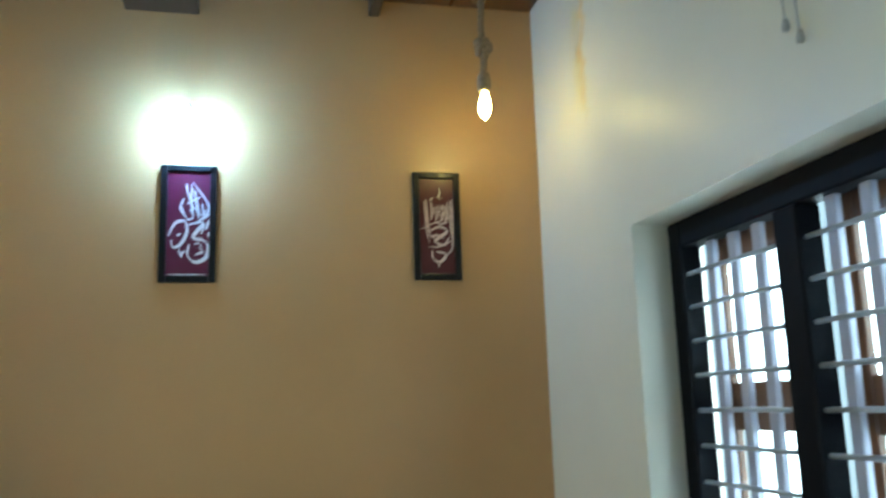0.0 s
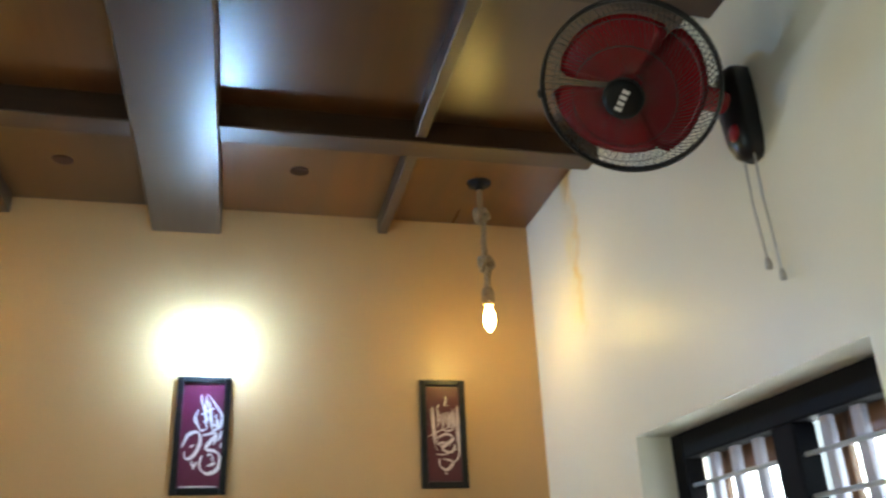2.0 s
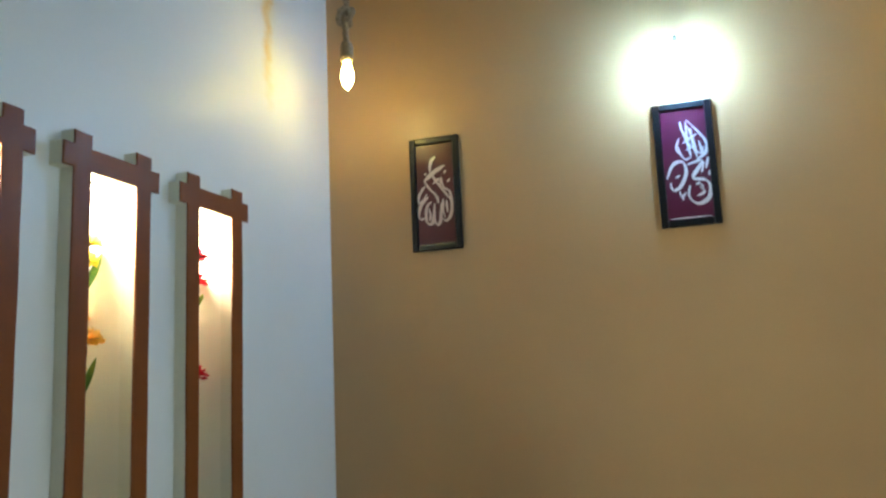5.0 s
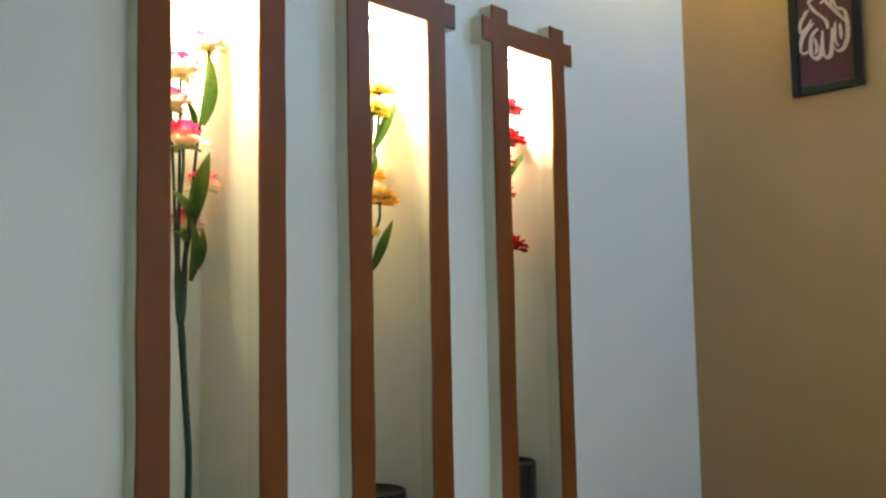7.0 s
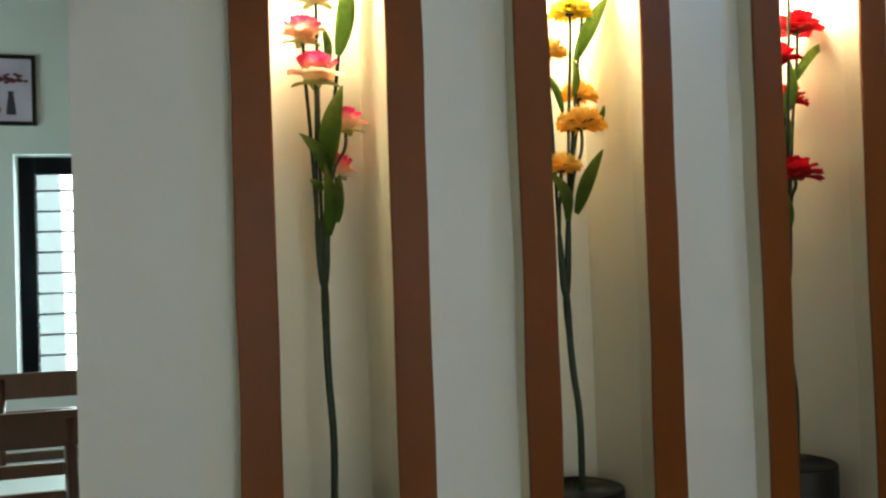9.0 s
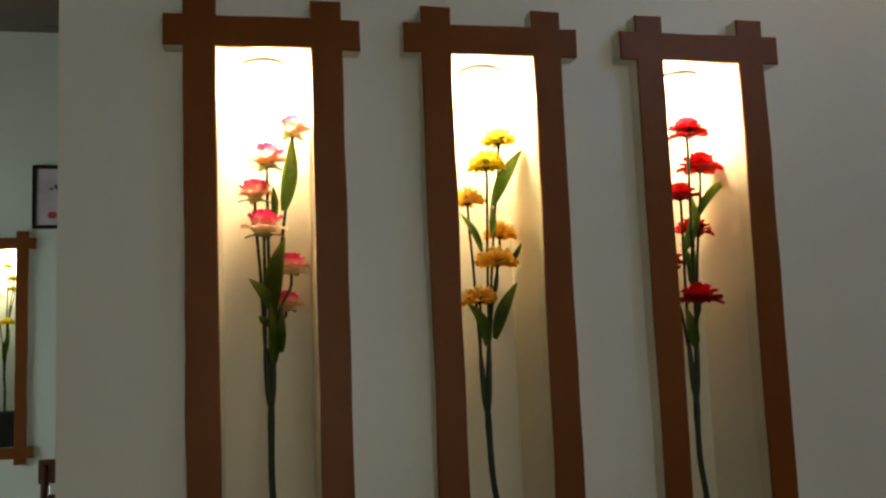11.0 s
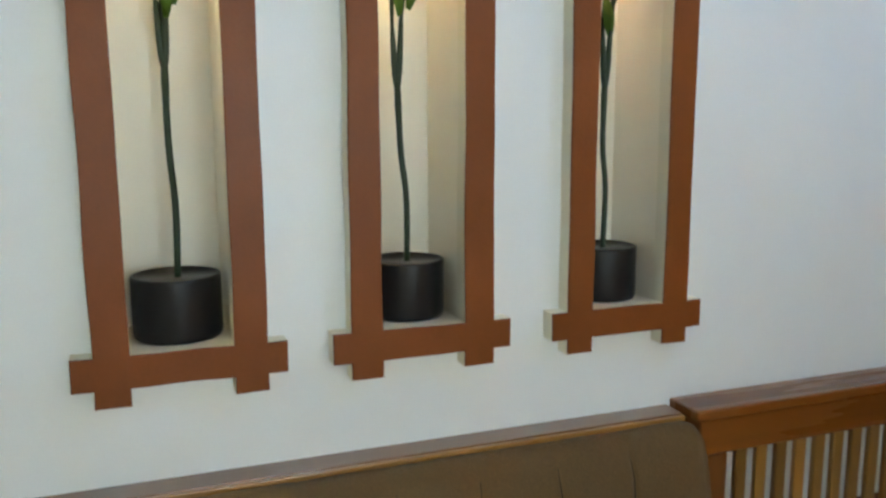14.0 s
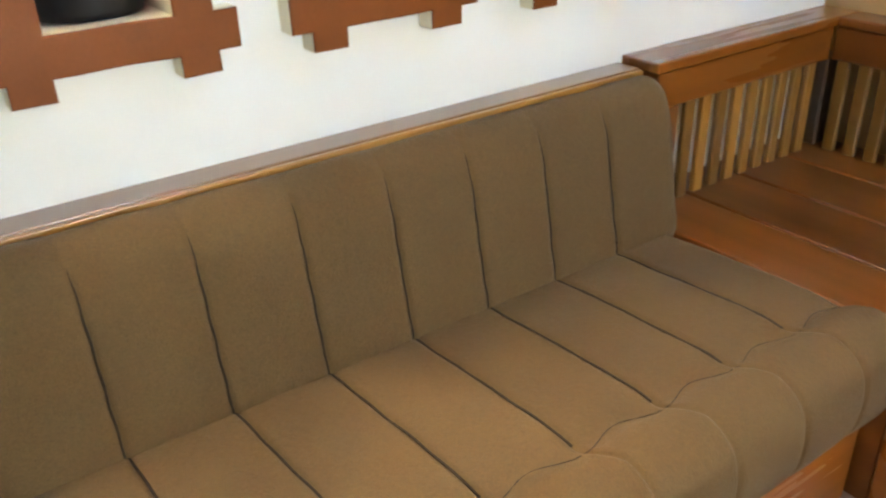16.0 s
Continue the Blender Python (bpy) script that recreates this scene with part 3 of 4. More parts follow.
def cushion(profile, n, groove, puff, drift=None, cross=None, longer=0.0):
    """Upholstery in upright panels: a profile in (x, z) swept along y, pulled in at each seam."""
    bm = bmesh.new()
    pts = spline([(p[0], 0, p[1]) for p in profile], n)
    rows = []
    per = 18
    for i, p in enumerate(pts):
        a, b = pts[max(0, i - 1)], pts[min(n - 1, i + 1)]
        d = (b - a).normalized()
        nor = Vector((d.z, 0, -d.x)) * -1
        row = []
        for j in range(PANELS * per + 1):
            # finer steps next to a seam
            q = (j % per) / per
            q = q - 0.11 * math.sin(2 * math.pi * q)
            y = S_A + (j // per + q) * STEP if j < PANELS * per else S_B
            off = drift(p, i / (n - 1)) if drift else 0.0
            g = (y - S_A) / STEP
            near = abs(g - round(g)) * STEP
            y += longer * max(0.0, g - PANELS + 1)
            edge = min(y - S_A, S_B + longer - y)
            depth = groove * math.exp(-(near / 0.0055) ** 2) * (smooth(0.10, 0.45, i / (n - 1)) if not drift else 1.0)
            if round(g) in (0, PANELS):
                depth = (0.009 if not drift else 0.020) * (1 - smooth(0, 0.022 if not drift else 0.034, edge))
            swell = puff * (1 - (1 - min(1, near / (STEP / 2))) ** 2.2)
            if cross:
                depth = max(depth, cross(p, y, near))
            jit = noise.noise(Vector((p.x * 9, y * 7, p.z * 9))) * 0.003
            slide = off * smooth(0, 0.04, edge)
            row.append(p + nor * (swell - depth + jit) + Vector((0, y + slide, 0)))
        rows.append(row)
    patch(bm, rows)
    # close the two ends
    for side in (0, -1):
        ring = [r[side] for r in rows]
        c = sum(ring, Vector()) / len(ring)
        vc = bm.verts.new(c)
        vs_ = [bm.verts.new(p) for p in ring]
        for p, q in zip(vs_, vs_[1:]):
            bm.faces.new((vc, p, q))
    bmesh.ops.remove_doubles(bm, verts=bm.verts, dist=0.0002)
    bmesh.ops.recalc_face_normals(bm, faces=bm.faces)
    return bm


sofa = thing("sofa", (0, 0, 0), "brown fabric channel-tufted built-in sofa with a wooden ledge", "sofa")
back_profile = [(0.065, 0.78), (0.085, 0.803), (0.115, 0.802), (0.152, 0.774), (0.178, 0.71), (0.196, 0.62), (0.212, 0.53), (0.228, 0.455), (0.222, 0.42)]
seat_profile = [(0.18, 0.440), (0.27, 0.449), (0.45, 0.452), (0.60, 0.452), (0.655, 0.447), (0.70, 0.453), (0.755, 0.440), (0.795, 0.405), (0.808, 0.35), (0.803, 0.28), (0.785, 0.235)]
part("backrest", cushion(back_profile, 44, 0.006, 0.0022, longer=0.024), M_FABRIC, sofa)


def scallop(p, y, near):
    return 0.0045 * math.exp(-((p.x - 0.664 - 0.012 * math.cos(near / STEP * 2 * math.pi)) / 0.013) ** 2) * smooth(0.0, 0.04, near) if p.z > 0.40 else 0.0


part("seat_cushion", cushion(seat_profile, 72, 0.006, 0.003, lambda p, t: 0.026 * smooth(0.2, 0.65, p.x) + 0.006 + (0.050 * smooth(0.655, 0.735, p.x) if p.x > 0.655 or t > 0.5 else 0.0), scallop), M_FABRIC, sofa)


def seam(pts, r):
    return tube(bmesh.new(), pts, r, 6)


def lumps(p, y):
    return noise.noise(Vector((p.x * 9, y * 7, p.z * 9))) * 0.003


for k in range(1, PANELS):
    y = S_A + STEP * k
    line = spline([(p[0], 0, p[1]) for p in back_profile], 44)
    pts = []
    for i in range(7, 43):
        d = (line[i + 1] - line[i - 1]).normalized()
        out = lumps(line[i], y) - 0.006 * smooth(0.10, 0.45, i / 43) + 0.0018 * smooth(0.22, 0.45, i / 43) - 0.0022 * (1 - smooth(0.14, 0.3, i / 43))
        pts.append(line[i] + Vector((-d.z, 0, d.x)) * out + Vector((0, y + 0.0009 * math.sin(i * 0.9 + k), 0)))
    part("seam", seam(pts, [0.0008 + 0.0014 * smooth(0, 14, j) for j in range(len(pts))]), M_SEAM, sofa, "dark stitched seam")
    line = spline([(p[0], 0, p[1]) for p in seat_profile], 72)
    pts = []
    for i in range(2, 71):
        p = line[i]
        if p.x > 0.657:
            break
        d = (line[i + 1] - line[i - 1]).normalized()
        out = lumps(p, y) - 0.006 + 0.0022
        pts.append(p + Vector((-d.z, 0, d.x)) * out + Vector((0, y + 0.006 + 0.026 * smooth(0.2, 0.65, p.x) + 0.0008 * math.sin(i * 0.7 + k), 0)))
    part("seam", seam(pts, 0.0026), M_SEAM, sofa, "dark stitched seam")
for k in range(PANELS):
    pts = []
    y0 = S_A + STEP * k + 0.032
    for j in range(15):
        u = j / 14
        x = 0.664 + 0.012 * math.cos(u * 2 * math.pi)
        p = min(spline([(q[0], 0, q[1]) for q in seat_profile[:7]], 90), key=lambda q: abs(q.x - x))
        pts.append(Vector((x, min(S_B - 0.006, y0 + STEP * u * 0.96), p.z - 0.0006)))
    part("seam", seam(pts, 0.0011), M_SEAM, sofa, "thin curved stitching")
part("ledge", a_box((-0.008, S_A - 0.012, 0.784), (0.064, S_B + 0.02, 0.814), 0.003, 2), M_LEDGE, sofa, "thin glossy wooden ledge")
part("ledge_edge", a_box((0.0645, S_A - 0.012, 0.786), (0.076, S_B + 0.02, 0.811), 0.003, 2), M_GOLD, sofa, "golden varnished front edge")
part("back_board", a_box((-0.008, S_A - 0.0, 0.0), (0.062, S_B, 0.78)), M_TEAK_Y, sofa)
bm = bmesh.new()
outline = [(0.002, 0.0), (0.76, 0.0), (0.76, 0.40), (0.195, 0.42), (0.180, 0.55), (0.160, 0.70), (0.12, 0.77), (0.07, 0.783), (0.002, 0.783)]
f = bm.faces.new([bm.verts.new((x, S_A - 0.003, z)) for x, z in outline])
ret = bmesh.ops.extrude_face_region(bm, geom=[f])
for v in ret["geom"]:
    if isinstance(v, bmesh.types.BMVert):
        v.co.y = S_A + 0.004
bmesh.ops.recalc_face_normals(bm, faces=bm.faces)
part("end_panel", bm, M_FABRIC, sofa)
part("plinth", a_box((0.10, S_A, 0.0), (0.765, S_B, 0.235), 0.004), M_TEAK_Y, sofa, "varnished wooden plinth")


# wooden boarding that closes the sofa's free end
part("end_board", a_box((-0.008, -2.60, 0.300), (0.078, S_A - 0.0135, 0.812), 0.004, 2), M_END, sofa, "glossy reddish brown end board")
part("end_moulding", a_box((-0.008, -2.60, 0.275), (0.092, S_A - 0.0135, 0.299), 0.004, 2), M_GOLD, sofa, "golden varnished moulding")
part("end_base", a_box((-0.008, -2.60, 0.0), (0.084, S_A - 0.0135, 0.274), 0.003), M_TEAK_Y, sofa)


# ---------- corner bench ----------
bench = thing("corner_bench", (0, 0, 0), "varnished brown wooden corner bench with slatted backs", "bench")
B0, BX = -0.862, 0.86
cuts = [B0, -0.655, -0.44, -0.225, -0.001]
for p, q in zip(cuts, cuts[1:]):
    part("seat_plank", a_box((-0.008, p + 0.0025, 0.412), (BX, q - 0.0025, 0.442), 0.007, 3), M_TEAK_X, bench)
part("front_apron", a_box((BX - 0.05, B0, 0.0), (BX - 0.012, -0.012, 0.411), 0.004), M_TEAK_Y, bench)
part("side_apron", a_box((0.03, B0 + 0.004, 0.0), (BX - 0.05, B0 + 0.034, 0.411), 0.004), M_TEAK_X, bench)
# back along the partition
part("cap_rail", a_box((-0.008, B0 + 0.02, 0.804), (0.112, -0.003, 0.830), 0.005, 2), M_TEAK_Y, bench)
part("top_rail", a_box((-0.006, B0 + 0.035, 0.708), (0.104, -0.106, 0.803), 0.004), M_TEAK_Y, bench)
part("end_stile", a_box((0.006, B0 + 0.034, 0.4425), (0.100, -0.735, 0.707), 0.004), M_TEAK_Z, bench)
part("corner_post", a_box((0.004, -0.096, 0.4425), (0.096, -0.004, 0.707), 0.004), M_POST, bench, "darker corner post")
for k in range(9):
    y = -0.706 + 0.0645 * k
    part("back_slat", a_box((0.080, y, 0.4415), (0.098, y + 0.035, 0.7085), 0.003), M_SLAT, bench)
# back along the tan wall
part("cap_rail", a_box((0.114, -0.112, 0.804), (BX, -0.003, 0.830), 0.005, 2), M_TEAK_X, bench)
part("top_rail", a_box((0.1055, -0.104, 0.708), (BX - 0.03, -0.008, 0.803), 0.004), M_TEAK_X, bench)
part("end_stile", a_box((BX - 0.10, -0.100, 0.4425), (BX - 0.03, -0.050, 0.707), 0.004), M_TEAK_Z, bench)
for k in range(10):
    x = 0.124 + 0.0645 * k
    part("back_slat", a_box((x, -0.098, 0.4415), (x + 0.036, -0.080, 0.7085), 0.003), M_SLAT, bench)


# ---------- calligraphy pictures on the tan wall ----------
def ribbon(bm, pts, wide, z):
    """A flat pen stroke that swells and tapers; points are (across, down) in the print."""
    line = spline([(p[0], p[1], 0) for p in pts], max(8, 5 * len(pts)))
    n = len(line)
    left, right = [], []
    for i, p in enumerate(line):
        d = (line[min(n - 1, i + 1)] - line[max(0, i - 1)])
        d = d.normalized() if d.length else Vector((1, 0, 0))
        pen = abs(d.x * 0.75 + d.y * 0.66)
        w = wide * (0.45 + 0.75 * pen) * (0.45 + 0.55 * min(1, 4 * min(i, n - 1 - i) / n))
        s = Vector((-d.y, d.x, 0)) * w / 2
        left.append((p.x + s.x, z, p.y + s.y))
        right.append((p.x - s.x, z, p.y - s.y))
    patch(bm, [left, right], 0, False)


def picture(x0, x1, z0, z1, strokes, label, print_mat, ink, thin, underline=False):
    wide, high, f = x1 - x0, z1 - z0, 0.030
    th = thing("wall_picture", ((x0 + x1) / 2, 0, z0), label, "picture", "calligraphy pictures on the tan wall")
    h = wide / 2
    for lo, hi in (((-h, -0.024, 0), (-h + f, -0.002, high)), ((h - f, -0.024, 0), (h, -0.002, high)),
                   ((-h + f, -0.024, 0), (h - f, -0.002, f)), ((-h + f, -0.024, high - f), (h - f, -0.002, high))):
        part("frame", a_box(lo, hi, 0.005, 2), M_BLACKFRAME, th)
    part("print", a_box((-h + f, -0.012, f), (h - f, -0.004, high - f)), print_mat, th, "maroon print")
    bm = bmesh.new()
    iw, ih = wide - 2 * f, high - 2 * f
    for k, (w, pts) in enumerate(strokes):
        ribbon(bm, [(-iw / 2 + iw * u, f + ih * (1 - v)) for u, v in pts], w * thin, -0.0128 - 0.00012 * k)
    if underline:
        ribbon(bm, [(-iw / 2 + iw * u, f + ih * 0.012) for u in (0.06, 0.35, 0.65, 0.94)], 0.005, -0.0127)
    part("lettering", bm, ink, th, "pale brush lettering")
    return th


LEFT = [(1.0, [(0.52, 0.13), (0.40, 0.18), (0.36, 0.28)]), (1.2, [(0.76, 0.23), (0.46, 0.29), (0.20, 0.37)]), (1.3, [(0.20, 0.36), (0.32, 0.44), (0.52, 0.53), (0.56, 0.60)]),
        (1.4, [(0.36, 0.28), (0.56, 0.40), (0.86, 0.56), (0.90, 0.58)]), (1.0, [(0.66, 0.34), (0.72, 0.45), (0.88, 0.50), (0.92, 0.66), (0.84, 0.76), (0.72, 0.78), (0.62, 0.73)]),
        (0.8, [(0.22, 0.42), (0.06, 0.50), (0.03, 0.58), (0.16, 0.56), (0.26, 0.50)]), (1.0, [(0.30, 0.53), (0.10, 0.60), (0.02, 0.70), (0.08, 0.745), (0.18, 0.735)]),
        (1.0, [(0.38, 0.58), (0.26, 0.62), (0.22, 0.70), (0.24, 0.78), (0.36, 0.80), (0.42, 0.74), (0.46, 0.62)]), (1.0, [(0.46, 0.60), (0.44, 0.74), (0.50, 0.81), (0.60, 0.78), (0.64, 0.60)]),
        (0.8, [(0.30, 0.64), (0.34, 0.72), (0.30, 0.77)]), (0.8, [(0.70, 0.56), (0.68, 0.68), (0.74, 0.75)]), (0.8, [(0.78, 0.58), (0.80, 0.70)]),
        (0.6, [(0.74, 0.31), (0.80, 0.28)]), (0.6, [(0.82, 0.40), (0.90, 0.37)]), (0.6, [(0.26, 0.29), (0.22, 0.31)]), (0.7, [(0.44, 0.40), (0.62, 0.36), (0.64, 0.44)]), (0.6, [(0.12, 0.45), (0.18, 0.43)])]
MIDDLE = [(1.2, [(0.58, 0.10), (0.82, 0.22), (0.98, 0.33), (0.94, 0.42), (0.74, 0.47)]), (0.9, [(0.44, 0.13), (0.48, 0.20), (0.56, 0.31), (0.62, 0.45)]),
          (1.0, [(0.60, 0.16), (0.70, 0.30), (0.75, 0.45)]), (0.9, [(0.34, 0.33), (0.39, 0.40), (0.48, 0.46), (0.60, 0.45)]), (0.7, [(0.46, 0.31), (0.78, 0.24)]),
          (1.1, [(0.05, 0.62), (0.20, 0.50), (0.42, 0.48), (0.48, 0.58), (0.34, 0.70), (0.16, 0.73), (0.12, 0.66)]),
          (1.2, [(0.52, 0.51), (0.86, 0.49), (0.62, 0.63), (0.86, 0.66), (0.98, 0.72), (0.92, 0.83), (0.68, 0.87), (0.50, 0.80), (0.54, 0.70)]),
          (0.8, [(0.74, 0.72), (0.84, 0.77), (0.68, 0.80)]), (0.7, [(0.38, 0.77), (0.36, 0.83)]), (0.8, [(0.99, 0.46), (0.92, 0.56)]), (0.6, [(0.24, 0.62), (0.34, 0.60)]),
          (0.6, [(0.52, 0.38), (0.64, 0.36)]), (0.7, [(0.82, 0.30), (0.86, 0.42)]),
          (0.8, [(0.44, 0.11), (0.46, 0.19)]), (0.8, [(0.56, 0.12), (0.57, 0.28), (0.62, 0.43)]), (0.7, [(0.39, 0.26), (0.31, 0.36), (0.42, 0.43)]), (0.7, [(0.88, 0.50), (0.82, 0.60)]), (0.8, [(0.66, 0.18), (0.68, 0.32), (0.74, 0.44)]), (0.9, [(0.50, 0.24), (0.62, 0.34), (0.84, 0.42), (0.90, 0.36)]), (0.7, [(0.30, 0.74), (0.34, 0.80), (0.44, 0.76)]), (0.7, [(0.66, 0.70), (0.76, 0.69), (0.84, 0.74)]), (0.6, [(0.99, 0.58), (0.98, 0.63)])]
RIGHT = [(0.8, [(0.20, 0.22), (0.22, 0.34), (0.24, 0.46), (0.30, 0.60), (0.44, 0.64)]), (0.8, [(0.34, 0.24), (0.36, 0.36), (0.34, 0.44)]), (0.7, [(0.50, 0.28), (0.52, 0.38), (0.46, 0.45)]),
         (0.8, [(0.66, 0.27), (0.68, 0.38), (0.62, 0.45)]), (0.8, [(0.80, 0.25), (0.80, 0.42), (0.72, 0.46)]), (0.9, [(0.94, 0.21), (0.95, 0.40), (0.95, 0.60), (0.92, 0.74), (0.78, 0.80)]),
         (0.4, [(0.02, 0.54), (0.50, 0.46), (1.0, 0.40)]), (1.1, [(0.32, 0.55), (0.58, 0.51), (0.78, 0.56), (0.44, 0.66), (0.70, 0.70), (0.84, 0.62)]),
         (1.0, [(0.34, 0.76), (0.36, 0.84), (0.56, 0.88), (0.74, 0.80), (0.46, 0.77)]), (0.5, [(0.24, 0.72), (0.54, 0.72), (0.90, 0.66)]), (0.9, [(0.52, 0.90), (0.54, 0.93)]),
         (0.5, [(0.58, 0.10), (0.60, 0.16), (0.54, 0.20), (0.66, 0.21)]), (0.5, [(0.40, 0.20), (0.30, 0.24)]), (0.7, [(0.42, 0.46), (0.60, 0.48), (0.80, 0.46)]),
         (0.6, [(0.14, 0.24), (0.17, 0.40), (0.20, 0.56), (0.28, 0.68)]), (0.6, [(0.88, 0.24), (0.88, 0.42), (0.90, 0.62)]), (0.6, [(0.42, 0.30), (0.44, 0.40)]), (0.6, [(0.58, 0.28), (0.60, 0.42)]), (0.6, [(0.74, 0.28), (0.74, 0.42)]), (0.8, [(0.30, 0.62), (0.50, 0.60), (0.70, 0.64)])]
picture(0.409, 0.645, 2.383, 2.904, LEFT, "black framed maroon print with pale curling brush lettering", M_PRINTDARK, M_INKPINK, 0.0142)
picture(1.495, 1.734, 2.380, 2.901, MIDDLE, "black framed crimson print with white lettering below the wall lamp", M_PRINT, M_INK, 0.0125, True)
picture(2.610, 2.834, 2.395, 2.905, RIGHT, "black framed dark maroon print with tall pale brush lettering", M_PRINTDARK, M_INKPINK, 0.0120)

# ---------- cool white wall lamp ----------
th = thing("wall_lamp", (1.617, 0, 3.02), "white wall lamp with a glaring cool white bulb above a picture", "wall lamp")
part("base_plate", a_box((-0.050, -0.011, 0.100), (0.050, -0.002, 0.145), 0.004, 2), M_CERAMIC, th)
bm = tube(bmesh.new(), [(0, -0.010, 0.120), (0, -0.060, 0.128), (0, -0.135, 0.122), (0, -0.150, 0.084)], [0.006, 0.006, 0.007, 0.012], 14)
part("holder", bm, M_CERAMIC, th)
part("bulb", lathe(bmesh.new(), [(0.010, 0.084), (0.016, 0.072), (0.026, 0.050), (0.030, 0.026), (0.026, 0.002), (0.015, -0.012), (0.002, -0.016)], 20, (0, -0.150, 0)), M_LED, th, "glaring cool white bulb")


# ---------- rope pendants ----------
def pendant(x, y, lean, seed):
    th = thing("rope_pendant_lamp", (x, y, H), "knotted jute rope pendant with a warm glowing filament bulb", "pendant lamp", "rope pendants")
    part("ceiling_rose", lathe(bmesh.new(), [(0.002, -0.045), (0.016, -0.045), (0.018, -0.022), (0.055, -0.016), (0.060, -0.006), (0.058, 0.0), (0.002, 0.0)], 28), M_ROSE, th, "black ceiling rose")
    rnd = random.Random(seed)
    sway = [(0, 0, -0.04), (0.004 * lean, 0, -0.14), (-0.014 * lean, 0.004, -0.24), (-0.004 * lean, 0.0, -0.34), (-0.018 * lean, 0, -0.46), (-0.012 * lean, 0, -0.56)]
    line = spline(sway, 60)
    for s in range(3):
        pts = []
        for i, p in enumerate(line):
            a = i * 0.62 + s * 2 * math.pi / 3
            pts.append(p + Vector((math.cos(a) * 0.0075, math.sin(a) * 0.0075, 0)))
        part("rope_strand", tube(bmesh.new(), pts, 0.0072, 6), M_ROPE, th)
    for z, size in ((-0.185, 1.0), (-0.431, 1.0)):
        c = min(line, key=lambda p: abs(p.z - z))
        pts = []
        for i in range(40):
            a = 2 * math.pi * i / 40
            r = (0.024 + 0.009 * math.cos(3 * a)) * size
            pts.append(c + Vector((r * math.cos(2 * a), r * math.sin(2 * a) * 0.9, 0.030 * size * math.sin(3 * a) + 0.006 * math.cos(a))))
        part("knot", tube(bmesh.new(), pts, 0.0128, 7, True), M_ROPE, th)
    e = line[-1]
    part("socket", lathe(bmesh.new(), [(0.006, 0.02), (0.022, 0.012), (0.029, -0.008), (0.030, -0.05), (0.026, -0.068), (0.006, -0.070)], 18, e), M_ROPE, th, "rope wrapped socket")
    part("bulb", lathe(bmesh.new(), [(0.013, -0.069), (0.015, -0.082), (0.021, -0.100), (0.026, -0.125), (0.027, -0.143), (0.022, -0.165), (0.013, -0.182), (0.005, -0.192), (0.001, -0.195)], 20, e), M_FILAMENT, th, "warm glowing filament bulb")


pendant(0.322, -0.468, 0.6, 3)
pendant(2.838, -0.468, -0.6, 5)


# ---------- wall fan ----------
tip = Vector((2.765, -2.096, 3.165))
fan = thing("wall_fan", (W, -2.0, 3.232), "red and black wall-mounted fan with a wire guard and pull cords", "fan")
base = Vector((W, -2.0, 3.232))
aim = (Vector((1.37, -3.25, 1.09)) - tip).normalized()
hub = tip - aim * 0.092
right = Vector((0, 0, 1)).cross(aim).normalized()
turn = Matrix((right, aim.cross(right), aim)).transposed().to_4x4()
to_fan = Matrix.Translation(hub - base) @ turn


def fan_part(name, bm, mat, label="", parent=None, smooth=False):
    bm.transform(to_fan)
    return part(name, bm, mat, parent or fan, label, smooth)


R = 0.254


def guard(name, depth, count, inner, twist, thick, label):
    """Rings of wire, with the curved spokes as parts of their own."""
    bm = bmesh.new()
    for r in (inner, inner + (R - inner) * 0.45, inner + (R - inner) * 0.78):
        t = (r - inner) / (R - inner)
        tube(bm, [(r * math.cos(a), r * math.sin(a), depth * (1 - t ** 2.6)) for a in (2 * math.pi * i / 48 for i in range(48))], thick * 1.3, 5, True)
    rings = fan_part(name, bm, M_CAGE, label)
    for k in range(count):
        pts = []
        for i in range(7):
            t = i / 6
            r, a = inner + (R - inner) * t, 2 * math.pi * k / count + twist * t
            pts.append((r * math.cos(a), r * math.sin(a), depth * (1 - t ** 2.6)))
        fan_part("guard_wire", tube(bmesh.new(), pts, thick, 4), M_CAGE, "", rings)


guard("front_guard", 0.082, 96, 0.058, 0.5, 0.0011, "black wire front guard")
guard("rear_guard", -0.085, 72, 0.070, -0.4, 0.0012, "black wire rear guard")
bm = bmesh.new()
for z in (-0.008, 0.008):
    tube(bm, [(R * math.cos(a), R * math.sin(a), z) for a in (2 * math.pi * i / 72 for i in range(72))], 0.006, 8, True)
fan_part("rim", bm, M_BLACK, "black guard rim")
bm = box(bmesh.new(), (-0.012, R - 0.004, -0.016), (0.012, R + 0.014, 0.016), 0.004)
bm.transform(Matrix.Rotation(radians(70), 4, "Z"))
fan_part("rim_clip", bm, M_BLACK)
cap = fan_part("hub_cap", lathe(bmesh.new(), [(0.002, 0.094), (0.040, 0.092), (0.055, 0.086), (0.060, 0.076), (0.058, 0.066), (0.002, 0.064)], 32), M_ROSE, "black hub cap")
bm = bmesh.new()
for k in range(4):
    x = -0.027 + 0.018 * k
    box(bm, (x - 0.006, -0.010, 0.0945), (x + 0.006, 0.010, 0.0962), 0.001)
bm.transform(Matrix.Rotation(radians(42), 4, "Z"))
fan_part("hub_mark", bm, M_LOGO, "pale mark", cap)
